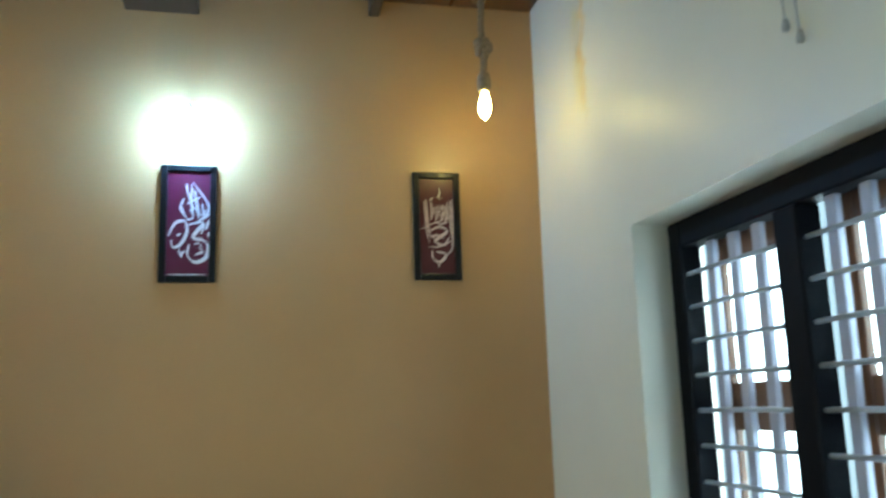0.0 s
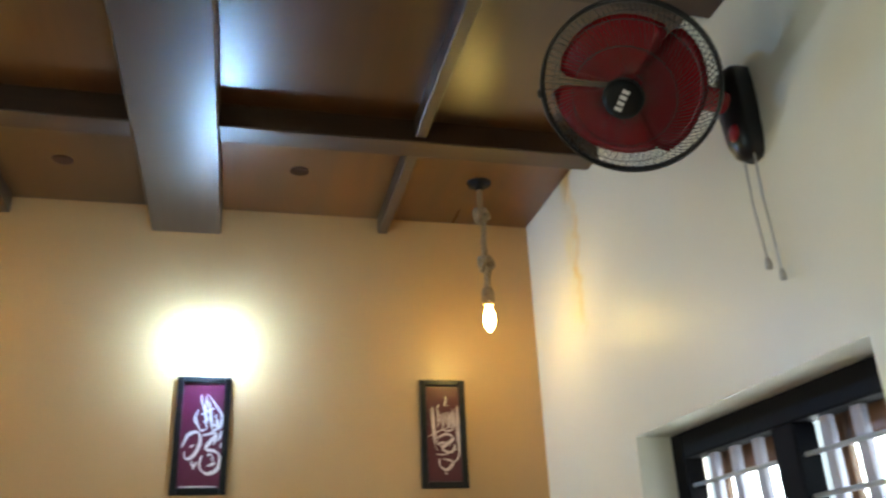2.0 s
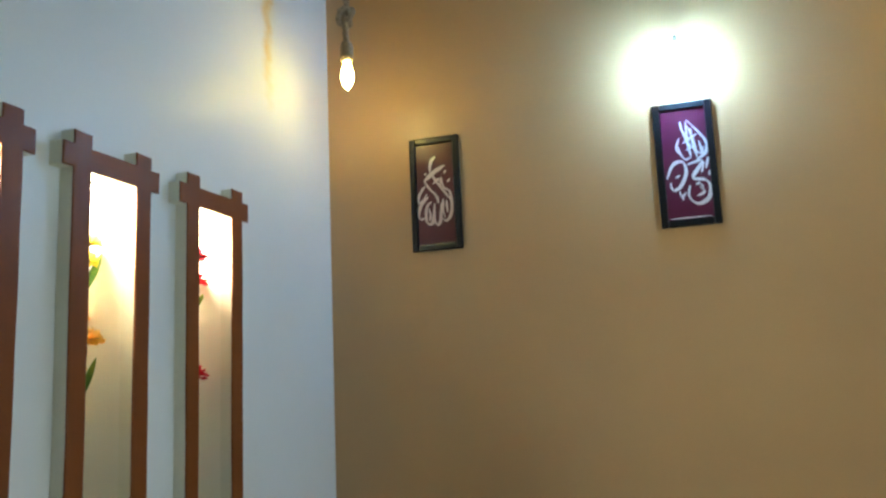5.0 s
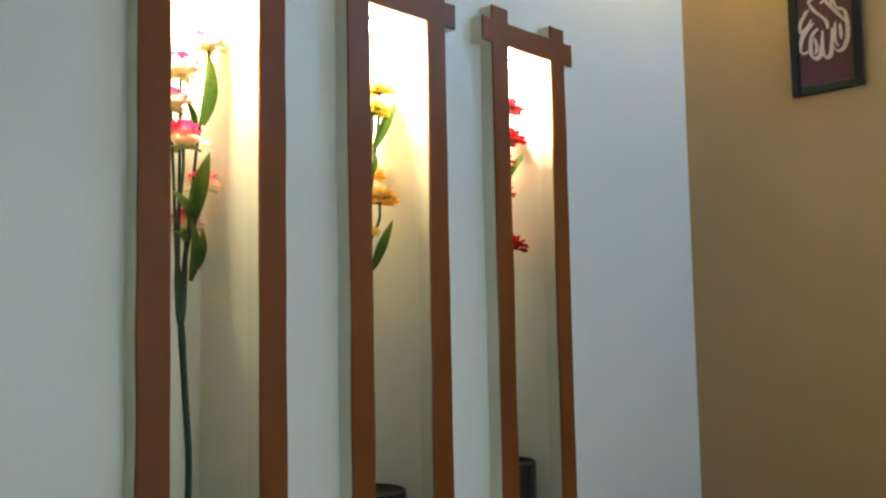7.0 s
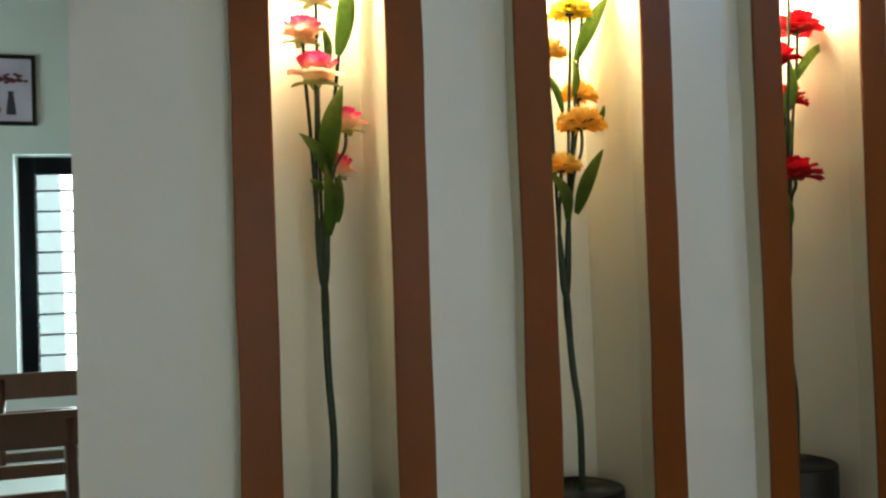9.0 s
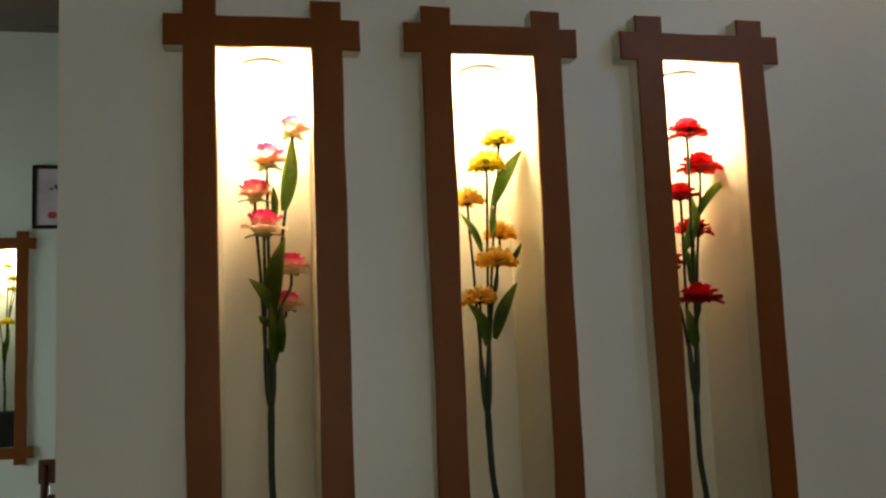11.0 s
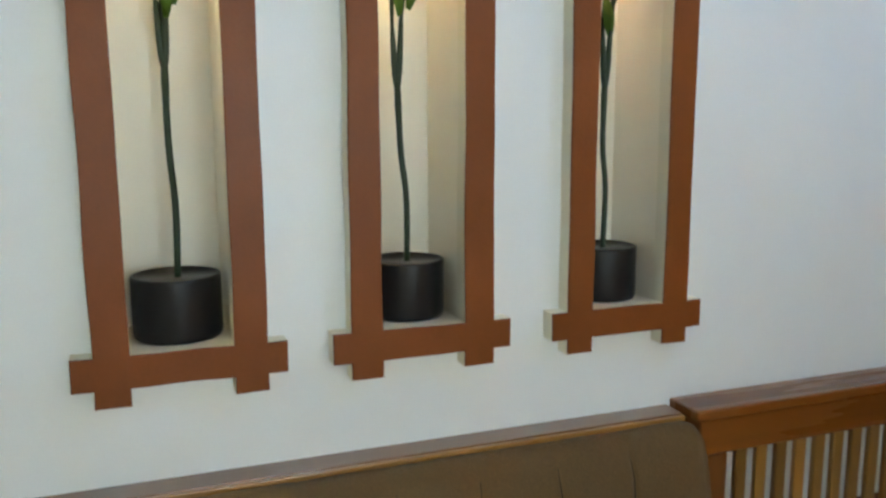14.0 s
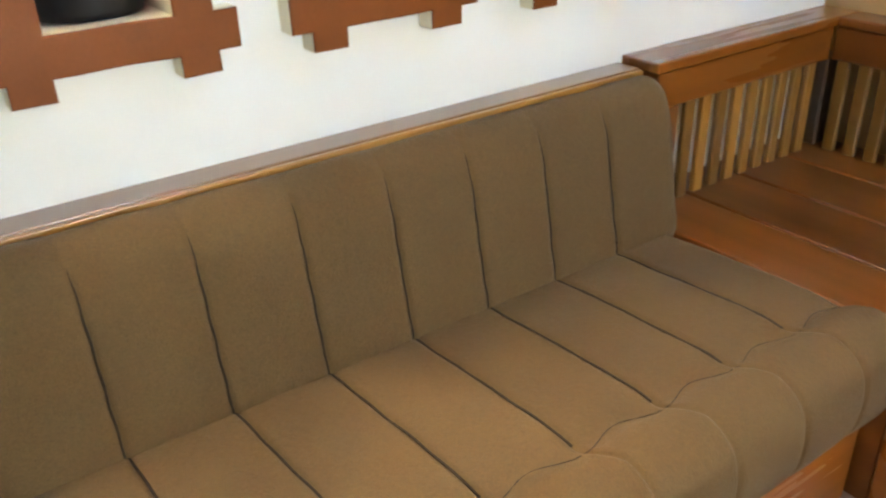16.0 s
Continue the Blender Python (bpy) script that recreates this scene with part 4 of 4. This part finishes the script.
for k in range(3):
    bm = bmesh.new()
    rows = []
    for i in range(9):
        t = i / 8
        r = 0.035 + 0.180 * t
        half = radians(54 + 6 * math.sin(math.pi * min(1, 0.12 + t * 0.68)))
        row = []
        for j in range(11):
            s = j / 10 * 2 - 1
            a = 2 * math.pi * k / 3 - 0.5 + s * half * (1 if t < 0.9 else 0.93)
            row.append((r * math.cos(a), r * math.sin(a), -0.012 - 0.030 * s * (0.55 + 0.45 * t)))
        rows.append(row)
    patch(bm, rows)
    ret = bmesh.ops.solidify(bm, geom=bm.faces[:], thickness=0.0022)
    fan_part("blade", bm, M_RED, "red plastic blade", None, True)
fan_part("blade_hub", lathe(bmesh.new(), [(0.002, -0.04), (0.030, -0.04), (0.040, -0.03), (0.042, 0.018), (0.034, 0.030), (0.002, 0.032)], 24), M_RED)
fan_part("motor_housing", lathe(bmesh.new(), [(0.002, -0.185), (0.040, -0.178), (0.066, -0.150), (0.074, -0.115), (0.072, -0.088), (0.002, -0.086)], 28), M_RED, "red motor housing")
back = hub + aim * -0.15 - base
part("neck", tube(bmesh.new(), [back, back.lerp(Vector((-0.06, 0, 0.04)), 0.5) + Vector((0, 0, -0.02)), Vector((-0.09, 0, 0.03)), Vector((-0.05, 0, 0.02))], [0.05, 0.042, 0.036, 0.034], 14), M_RED, fan, "red neck")
bm = bmesh.new()
rows = []
for z, w, d in ((-0.165, 0.022, 0.035), (-0.15, 0.036, 0.060), (-0.10, 0.046, 0.078), (0.0, 0.052, 0.086), (0.08, 0.050, 0.085), (0.135, 0.044, 0.075), (0.152, 0.030, 0.05)):
    rows.append([(-0.002, -w, z), (-d * 0.55, -w, z), (-d * 0.9, -w * 0.8, z), (-d, 0, z), (-d * 0.9, w * 0.8, z), (-d * 0.55, w, z), (-0.002, w, z)])
g = patch(bm, rows)
bm.faces.new(g[0][::-1])
bm.faces.new(g[-1])
bmesh.ops.recalc_face_normals(bm, faces=bm.faces)
part("wall_bracket", bm, M_BLACK, fan, "black plastic wall bracket")
bm = lathe(bmesh.new(), [(0.002, 0.0), (0.026, 0.0), (0.030, 0.006), (0.022, 0.014), (0.002, 0.016)], 20)
bm.transform(Matrix.Translation((-0.070, -0.012, -0.085)) @ Matrix.Rotation(radians(-90), 4, "Y") @ Matrix.Rotation(radians(-8), 4, "X"))
part("control_dial", bm, M_RED, fan, "red dial")
for y, z in ((0.020, -0.475), (-0.030, -0.527)):
    cord = part("pull_cord", tube(bmesh.new(), [(-0.035, y, -0.158), (-0.034, y + 0.004, -0.3), (-0.030, y - 0.004, z)], 0.0032, 6), M_CORD, fan, "thin grey pull cord")
    part("pull_knob", lathe(bmesh.new(), [(0.002, 0.006), (0.007, 0.002), (0.011, -0.018), (0.009, -0.028), (0.002, -0.030)], 12, (-0.030, y - 0.004, z)), M_CORD, cord)


# ---------- artificial flowers ----------
def petal(bm, c, az, tilt, long, wide, curl, frill, seed, cup=0.3):
    """One petal from c, leaning out by tilt from upright; curl bends its rim, frill waves it."""
    rot = Matrix.Rotation(az, 3, "Z")
    rows = []
    rnd = random.Random(seed)
    ph = rnd.random() * 6
    for i in range(5):
        t = i / 4
        th = tilt + curl * t * t
        w = wide * math.sin(math.pi * (0.16 + 0.72 * t)) ** 0.8
        row = []
        for j in range(5):
            s = j / 4 * 2 - 1
            r = long * t * math.sin(th) + 0.002
            z = long * t * math.cos(th) + frill * math.sin(s * 5 + ph) * t
            out = -cup * wide * (s * s) * t
            row.append(Vector(c) + rot @ Vector((r + out * math.cos(th), w * s, z - out * 0.6 * math.sin(th))))
        rows.append(row)
    patch(bm, rows)


def bloom(kind, c, size, seed):
    rnd = random.Random(seed)
    bm = bmesh.new()
    if kind == "carnation":
        for ring, (n, tilt, k) in enumerate(((18, 1.42, 0.98), (20, 1.18, 1.0), (18, 0.92, 0.98), (14, 0.66, 0.94), (10, 0.40, 0.90), (6, 0.16, 0.88))):
            for i in range(n):
                petal(bm, c, 2 * math.pi * (i + rnd.random() * 0.6) / n, tilt + rnd.uniform(-0.15, 0.15), size * k * rnd.uniform(0.85, 1.08), size * 0.19, 0.15, size * 0.12, rnd.random(), 0.1)
    elif kind == "rose":
        for n, tilt, k, w, curl in ((6, 1.30, 1.12, 0.56, 0.30), (6, 1.0, 1.06, 0.56, 0.30), (5, 0.65, 1.02, 0.52, 0.25), (4, 0.35, 1.0, 0.44, 0.2), (3, 0.1, 0.96, 0.34, 0.1)):
            o = rnd.random() * 6
            for i in range(n):
                petal(bm, c, o + 2 * math.pi * (i + rnd.uniform(-0.2, 0.2)) / n, tilt + rnd.uniform(-0.15, 0.15), size * k, size * w, curl, size * 0.06, rnd.random(), 0.25)
    else:
        for n, tilt, k, w, curl in ((6, 0.95, 1.05, 0.44, 0.35), (6, 0.66, 1.10, 0.46, 0.1), (5, 0.42, 1.12, 0.42, 0.0), (4, 0.22, 1.1, 0.34, 0.0), (3, 0.05, 1.05, 0.26, -0.1)):
            o = rnd.random() * 6
            for i in range(n):
                petal(bm, c, o + 2 * math.pi * (i + rnd.uniform(-0.2, 0.2)) / n, tilt + rnd.uniform(-0.12, 0.12), size * k, size * w, curl, size * 0.05, rnd.random(), 0.35)
    return bm


def leaf(a, b, wide, bend, seed):
    """A folded lance-shaped leaf from a to its tip b."""
    a, b = Vector(a), Vector(b)
    d = b - a
    side = d.cross(Vector((1, 0, 0)))
    side = side.normalized() if side.length > 1e-6 else Vector((0, 1, 0))
    out = Vector((1, 0, 0))
    bm = bmesh.new()
    rows = []
    for i in range(10):
        t = i / 9
        mid = a.lerp(b, t) + side * bend * math.sin(math.pi * t) + out * 0.012 * math.sin(math.pi * t)
        w = wide * (math.sin(math.pi * min(1, 0.06 + 0.94 * t) ** 0.85) ** 0.9) + 0.0008
        rows.append([mid - side * w + out * w * 0.35, mid - side * w * 0.5 + out * w * 0.12, mid, mid + side * w * 0.5 + out * w * 0.12, mid + side * w + out * w * 0.35])
    patch(bm, rows)
    bmesh.ops.solidify(bm, geom=bm.faces[:], thickness=0.0008)
    return bm


def flower_pot(at, label, kind, petals, heads, leaves, joint, radius, high, sepals, group, wob=0.0, strands=((0, -0.010), (0.004, 0.010))):
    """A black pot with one bare stem up to a joint, a sheaf of thick strands above it and thin flower stalks;
    heads are (x, y, z, size), leaves (foot, tip, half width, bend), all from the pot's foot."""
    th = thing("potted_flower", at, label, "artificial flower", group)
    part("pot", lathe(bmesh.new(), [(radius * 0.95, 0.0), (radius * 0.985, 0.004), (radius, 0.014), (radius, high - 0.005), (radius * 0.99, high), (radius * 0.95, high + 0.001), (radius * 0.94, high - 0.005), (0.002, high - 0.006)], 48), M_POT, th, "black cylindrical pot")
    joint = Vector(joint)
    stem = spline([(0.0, 0.004, high - 0.010), (wob * 0.6, 0.004 + wob, high + 0.14), (0.0, joint.y - wob * 0.6, high + (joint.z - high) * 0.62), joint], 24)
    part("stem", tube(bmesh.new(), stem, [0.0070] * 19 + [0.0074, 0.0080, 0.0080, 0.0074, 0.0066], 9), M_STEM, th, "dark green main stem")
    tops = []
    for k, (dx, dy) in enumerate(strands):
        top = joint + Vector((dx, dy, 0.115 + 0.03 * (k % 2)))
        line = spline([joint + Vector((0, dy * 0.25, -0.012)), joint.lerp(top, 0.4) + Vector((0, dy * 0.25, 0)), top], 12)
        part("strand", tube(bmesh.new(), line, [0.0055, 0.0068, 0.0076, 0.0078, 0.0076, 0.0074, 0.0072, 0.0070, 0.0066, 0.0062, 0.0055, 0.0045], 8), M_STEM, th)
        tops.append(top)
    for k, h in enumerate(heads):
        size = h[3]
        c = Vector((h[0], h[1], h[2] - size * 0.35))
        f = min(tops, key=lambda p: abs(p.y - c.y))
        lift = (c.z - f.z)
        mid = f + Vector(((c.x - f.x) * 0.4, (c.y - f.y) * 0.42, lift * 0.45))
        near = c + Vector((0, -0.06 * (c.y - f.y), -min(0.05, lift * 0.25)))
        part("branch", tube(bmesh.new(), spline([f + Vector((0, 0, -0.02)), mid, near, c], 18), 0.0036, 6), M_STEM, th)
        head = part("flower_head", bloom(kind, c, size, k * 13 + 5), petals[k % len(petals)] if isinstance(petals, list) else petals, th, smooth=True)
        bm = bmesh.new()
        for i in range(5):
            petal(bm, c + Vector((0, 0, -0.004)), 2 * math.pi * i / 5 + k, sepals, size * 0.85, size * 0.24, 0.3, 0.0, i, 0.2)
        part("calyx", bm, M_SEPAL if kind == "peony" else M_STEM, head, smooth=True)
    for k, (a, b, w, bend) in enumerate(leaves):
        part("leaf", leaf(a, b, w, bend, k), M_LEAF, th, smooth=True)
    return th


POT_X = -0.085
FOOT = N_LOW + 0.001
GROUP = "potted artificial flowers in the niches"


def from_foot(y0, rows, grow):
    """Heads given on the plan as (x, y, z, size), from the pot's foot."""
    return [(r[0] - POT_X, r[1] - y0, r[2] - FOOT, r[3] * grow) for r in rows]


def leaves_from(y0, rows):
    """Leaves given on the plan as (foot y, foot z, tip y, tip z, half width, bend, tip x)."""
    return [((0.0, r[0] - y0, r[1] - FOOT), (r[6] - POT_X, r[2] - y0, r[3] - FOOT), r[4], r[5]) for r in rows]


y = -2.030
flower_pot((POT_X, y, FOOT), "artificial pink peony stem in a black pot", "peony", M_PINK,
           from_foot(y, [(-0.1, -1.968, 2.278, 0.034), (-0.115, -2.028, 2.211, 0.04), (-0.103, -2.056, 2.129, 0.036), (-0.085, -2.037, 2.050, 0.043), (-0.113, -1.978, 1.962, 0.034), (-0.165, -1.99, 1.88, 0.034)], 1.22),
           leaves_from(y, [(-1.993, 2.085, -1.972, 2.262, 0.017, 0.006, -0.10), (-2.020, 1.865, -1.992, 2.022, 0.019, -0.010, -0.055), (-2.014, 1.850, -2.072, 1.934, 0.013, 0.008, -0.065),
                           (-2.020, 1.745, -2.026, 1.880, 0.012, 0.004, -0.07), (-2.004, 1.77, -2.000, 1.86, 0.010, -0.002, -0.07), (-2.03, 1.83, -2.052, 1.852, 0.008, 0.0, -0.09), (-2.012, 2.07, -2.016, 2.15, 0.008, 0.002, -0.12)]),
           (-0.025, 0.002, 1.665 - FOOT), 0.091, 0.130, 1.3, GROUP, 0.003, ((0.0, -0.010), (0.004, 0.008), (-0.012, 0.0)))
y = -1.526
flower_pot((POT_X, y, FOOT), "artificial yellow carnation stem in a black pot", "carnation", [M_LEMON, M_LEMON, M_YELLOW, M_YELLOW, M_YELLOW, M_YELLOW],
           from_foot(y, [(-0.08, -1.484, 2.259, 0.036), (-0.07, -1.52, 2.199, 0.04), (-0.09, -1.564, 2.115, 0.037), (-0.135, -1.476, 2.04, 0.037), (-0.06, -1.508, 1.968, 0.044), (-0.08, -1.547, 1.881, 0.038)], 1.1),
           leaves_from(y, [(-1.505, 2.095, -1.424, 2.232, 0.015, -0.010, -0.08), (-1.536, 1.985, -1.584, 2.078, 0.008, 0.004, -0.09), (-1.514, 1.780, -1.458, 1.910, 0.015, -0.012, -0.065),
                           (-1.534, 1.765, -1.583, 1.868, 0.013, 0.012, -0.07), (-1.470, 1.955, -1.429, 2.008, 0.006, 0.0, -0.11), (-1.510, 2.02, -1.507, 2.10, 0.008, 0.0, -0.09)]),
           (-0.020, -0.008, 1.626 - FOOT), 0.088, 0.130, 0.9, GROUP)
y = -1.008
flower_pot((POT_X, y, FOOT), "artificial crimson rose stem in a black pot", "rose", M_CRIMSON,
           from_foot(y, [(-0.05, -1.006, 2.278, 0.042), (-0.085, -0.957, 2.196, 0.045), (-0.07, -1.024, 2.12, 0.04), (-0.12, -0.968, 2.04, 0.04), (-0.11, -1.046, 1.957, 0.04), (-0.06, -0.998, 1.866, 0.047)], 1.1),
           leaves_from(y, [(-0.984, 2.050, -0.857, 2.166, 0.011, -0.022, -0.09), (-1.019, 1.975, -0.992, 2.112, 0.016, 0.008, -0.07), (-1.002, 1.895, -0.990, 1.985, 0.012, -0.010, -0.08),
                           (-1.001, 1.735, -1.030, 1.838, 0.015, -0.008, -0.065), (-1.006, 1.90, -1.016, 2.0, 0.010, 0.004, -0.10)]),
           (0.0, -0.002, 1.631 - FOOT), 0.087, 0.130, 0.9, GROUP, 0.0025)
y, z0 = -3.574, FAR_NICHE[2] + 0.001
flower_pot((WEST - 0.09, y, z0), "artificial yellow flower stem in a black pot, dining room niche", "carnation", M_LEMON,
           [(0.02, 0.02, 1.08, 0.032), (0.03, -0.055, 0.90, 0.040), (0.02, 0.05, 1.0, 0.036), (0.03, 0.02, 0.74, 0.042), (0.0, 0.05, 0.94, 0.034)],
           [((0.0, 0.0, 0.52), (0.02, 0.03, 0.70), 0.014, 0.004)], (0.0, 0.0, 0.50), 0.078, 0.20, 0.9, GROUP)

# ---------- dining room ----------
th = thing("art_print", (WEST, -3.245, 2.530), "black framed pastel print of flowers in a vase", "picture")
h, high, f = 0.158, 0.392, 0.022
for lo, hi in (((0.002, -h, 0), (0.022, -h + f, high)), ((0.002, h - f, 0), (0.022, h, high)), ((0.002, -h + f, 0), (0.022, h - f, f)), ((0.002, -h + f, high - f), (0.022, h - f, high))):
    part("frame", a_box(lo, hi, 0.004), M_BLACKFRAME, th)
part("print", a_box((0.004, -h + f, f), (0.010, h - f, high - f)), M_ARTPAPER, th, "pale blue and pink print")
bm = bmesh.new()
rnd = random.Random(4)
for k in range(34):
    a = rnd.uniform(0.1, 3.0)
    r = rnd.uniform(0.01, 0.085)
    c = Vector((0.0115 + 0.0002 * k, 0.03 + r * math.cos(a), 0.235 + r * 0.6 * math.sin(a)))
    bm.faces.new([bm.verts.new(c + Vector((0, math.cos(q) * rnd.uniform(0.008, 0.016), math.sin(q) * 0.008))) for q in (2 * math.pi * i / 7 for i in range(7))])
bm2 = bmesh.new()
bm2.faces.new([bm2.verts.new((0.0115, -0.045 + 0.028 * math.cos(q), 0.085 + 0.022 * math.sin(q))) for q in (2 * math.pi * i / 12 for i in range(12))])
part("painted_bouquet", bm, M_ARTWINE, th, kind="stuff")
part("painted_blossom", bm2, M_ARTPINK, th)
bm = bmesh.new()
bm.faces.new([bm.verts.new((0.0112, 0.03 + p, q)) for p, q in ((-0.026, 0.06), (0.026, 0.06), (0.020, 0.12), (0.013, 0.165), (0.016, 0.19), (-0.016, 0.19), (-0.013, 0.165), (-0.020, 0.12))])
part("painted_vase", bm, M_ARTDARK, th)


def dining_chair(at, turn):
    """A slat-backed chair that faces +x when not turned."""
    th = thing("dining_chair", at, "dark brown wooden dining chair with a ladder back", "chair", "dining chairs", turn=turn)
    for x in (-0.21, 0.21):
        for y in (-0.20, 0.20):
            top = 1.20 if x < 0 else 0.50
            part("leg", tube(bmesh.new(), [(x - (0.03 if x < 0 else 0), y, 0), (x, y, 0.45), (x - (0.05 if x < 0 else 0), y, top)], [0.020, 0.024, 0.022], 8), M_CHAIR, th)
    part("seat", a_box((-0.24, -0.235, 0.50), (0.24, 0.235, 0.535), 0.01, 2), M_CHAIR, th)
    for z0, z1, x in ((1.10, 1.225, -0.262), (1.00, 1.045, -0.252), (0.90, 0.945, -0.244), (0.80, 0.845, -0.236), (0.66, 0.71, -0.222)):
        part("back_rail", a_box((x - 0.013, -0.235 if z1 > 1.2 else -0.18, z0), (x + 0.013, 0.235 if z1 > 1.2 else 0.18, z1), 0.005, 2), M_CHAIR, th)
    return th


dining_chair((-1.70 - 0.262, -2.895, 0), 180)
dining_chair((-2.76, -2.98, 0), 0)
dining_chair((-1.70 - 0.262, -2.33, 0), 180)
table = thing("dining_table", (-2.35, -2.9, 0), "wooden dining table under a pale blue cloth", "table")
part("tabletop", a_box((-0.33, -0.75, 0.80), (0.33, 0.75, 0.835), 0.008), M_CHAIR, table)
for x in (-0.28, 0.28):
    for y in (-0.68, 0.68):
        part("leg", a_box((x - 0.03, y - 0.03, 0), (x + 0.03, y + 0.03, 0.80), 0.004), M_CHAIR, table)
th = thing("tablecloth", (-2.35, -2.9, 0.8355), "pale blue cloth spread over the dining table", "tablecloth")
bm = bmesh.new()
rows = []
for i in range(25):
    x = -0.37 + 0.74 * i / 24
    row = []
    for j in range(41):
        yy = -0.80 + 1.60 * j / 40
        over = max(0, abs(x) - 0.335) * 3.2 + max(0, abs(yy) - 0.755) * 3.2
        row.append((max(-0.342, min(0.342, x)), max(-0.762, min(0.762, yy)), 0.0015 - over + 0.001 * noise.noise(Vector((x * 8, yy * 8, 0)))))
    rows.append(row)
patch(bm, rows)
part("cloth", bm, M_CLOTH, th)

# ---------- floor tiles ----------
tile = bmesh.new()
box(tile, (0, 0, -0.004), (0.597, 0.597, 0.0), 0.002)
for v in tile.verts:
    v.co *= U
tile_mesh = bpy.data.meshes.new("tile")
tile.to_mesh(tile_mesh)
tile.free()
tile_mesh.materials.append(M_FLOOR)
floor = bpy.data.objects["floor"]
for i in range(12):
    for j in range(10):
        x, y = WEST - 0.02 + 0.6 * i, SOUTH + 0.6 * j
        if x < W and y < 0.0:
            ob = new("tile", tile_mesh)
            ob.parent = floor
            ob.location = V(x, y, 0)
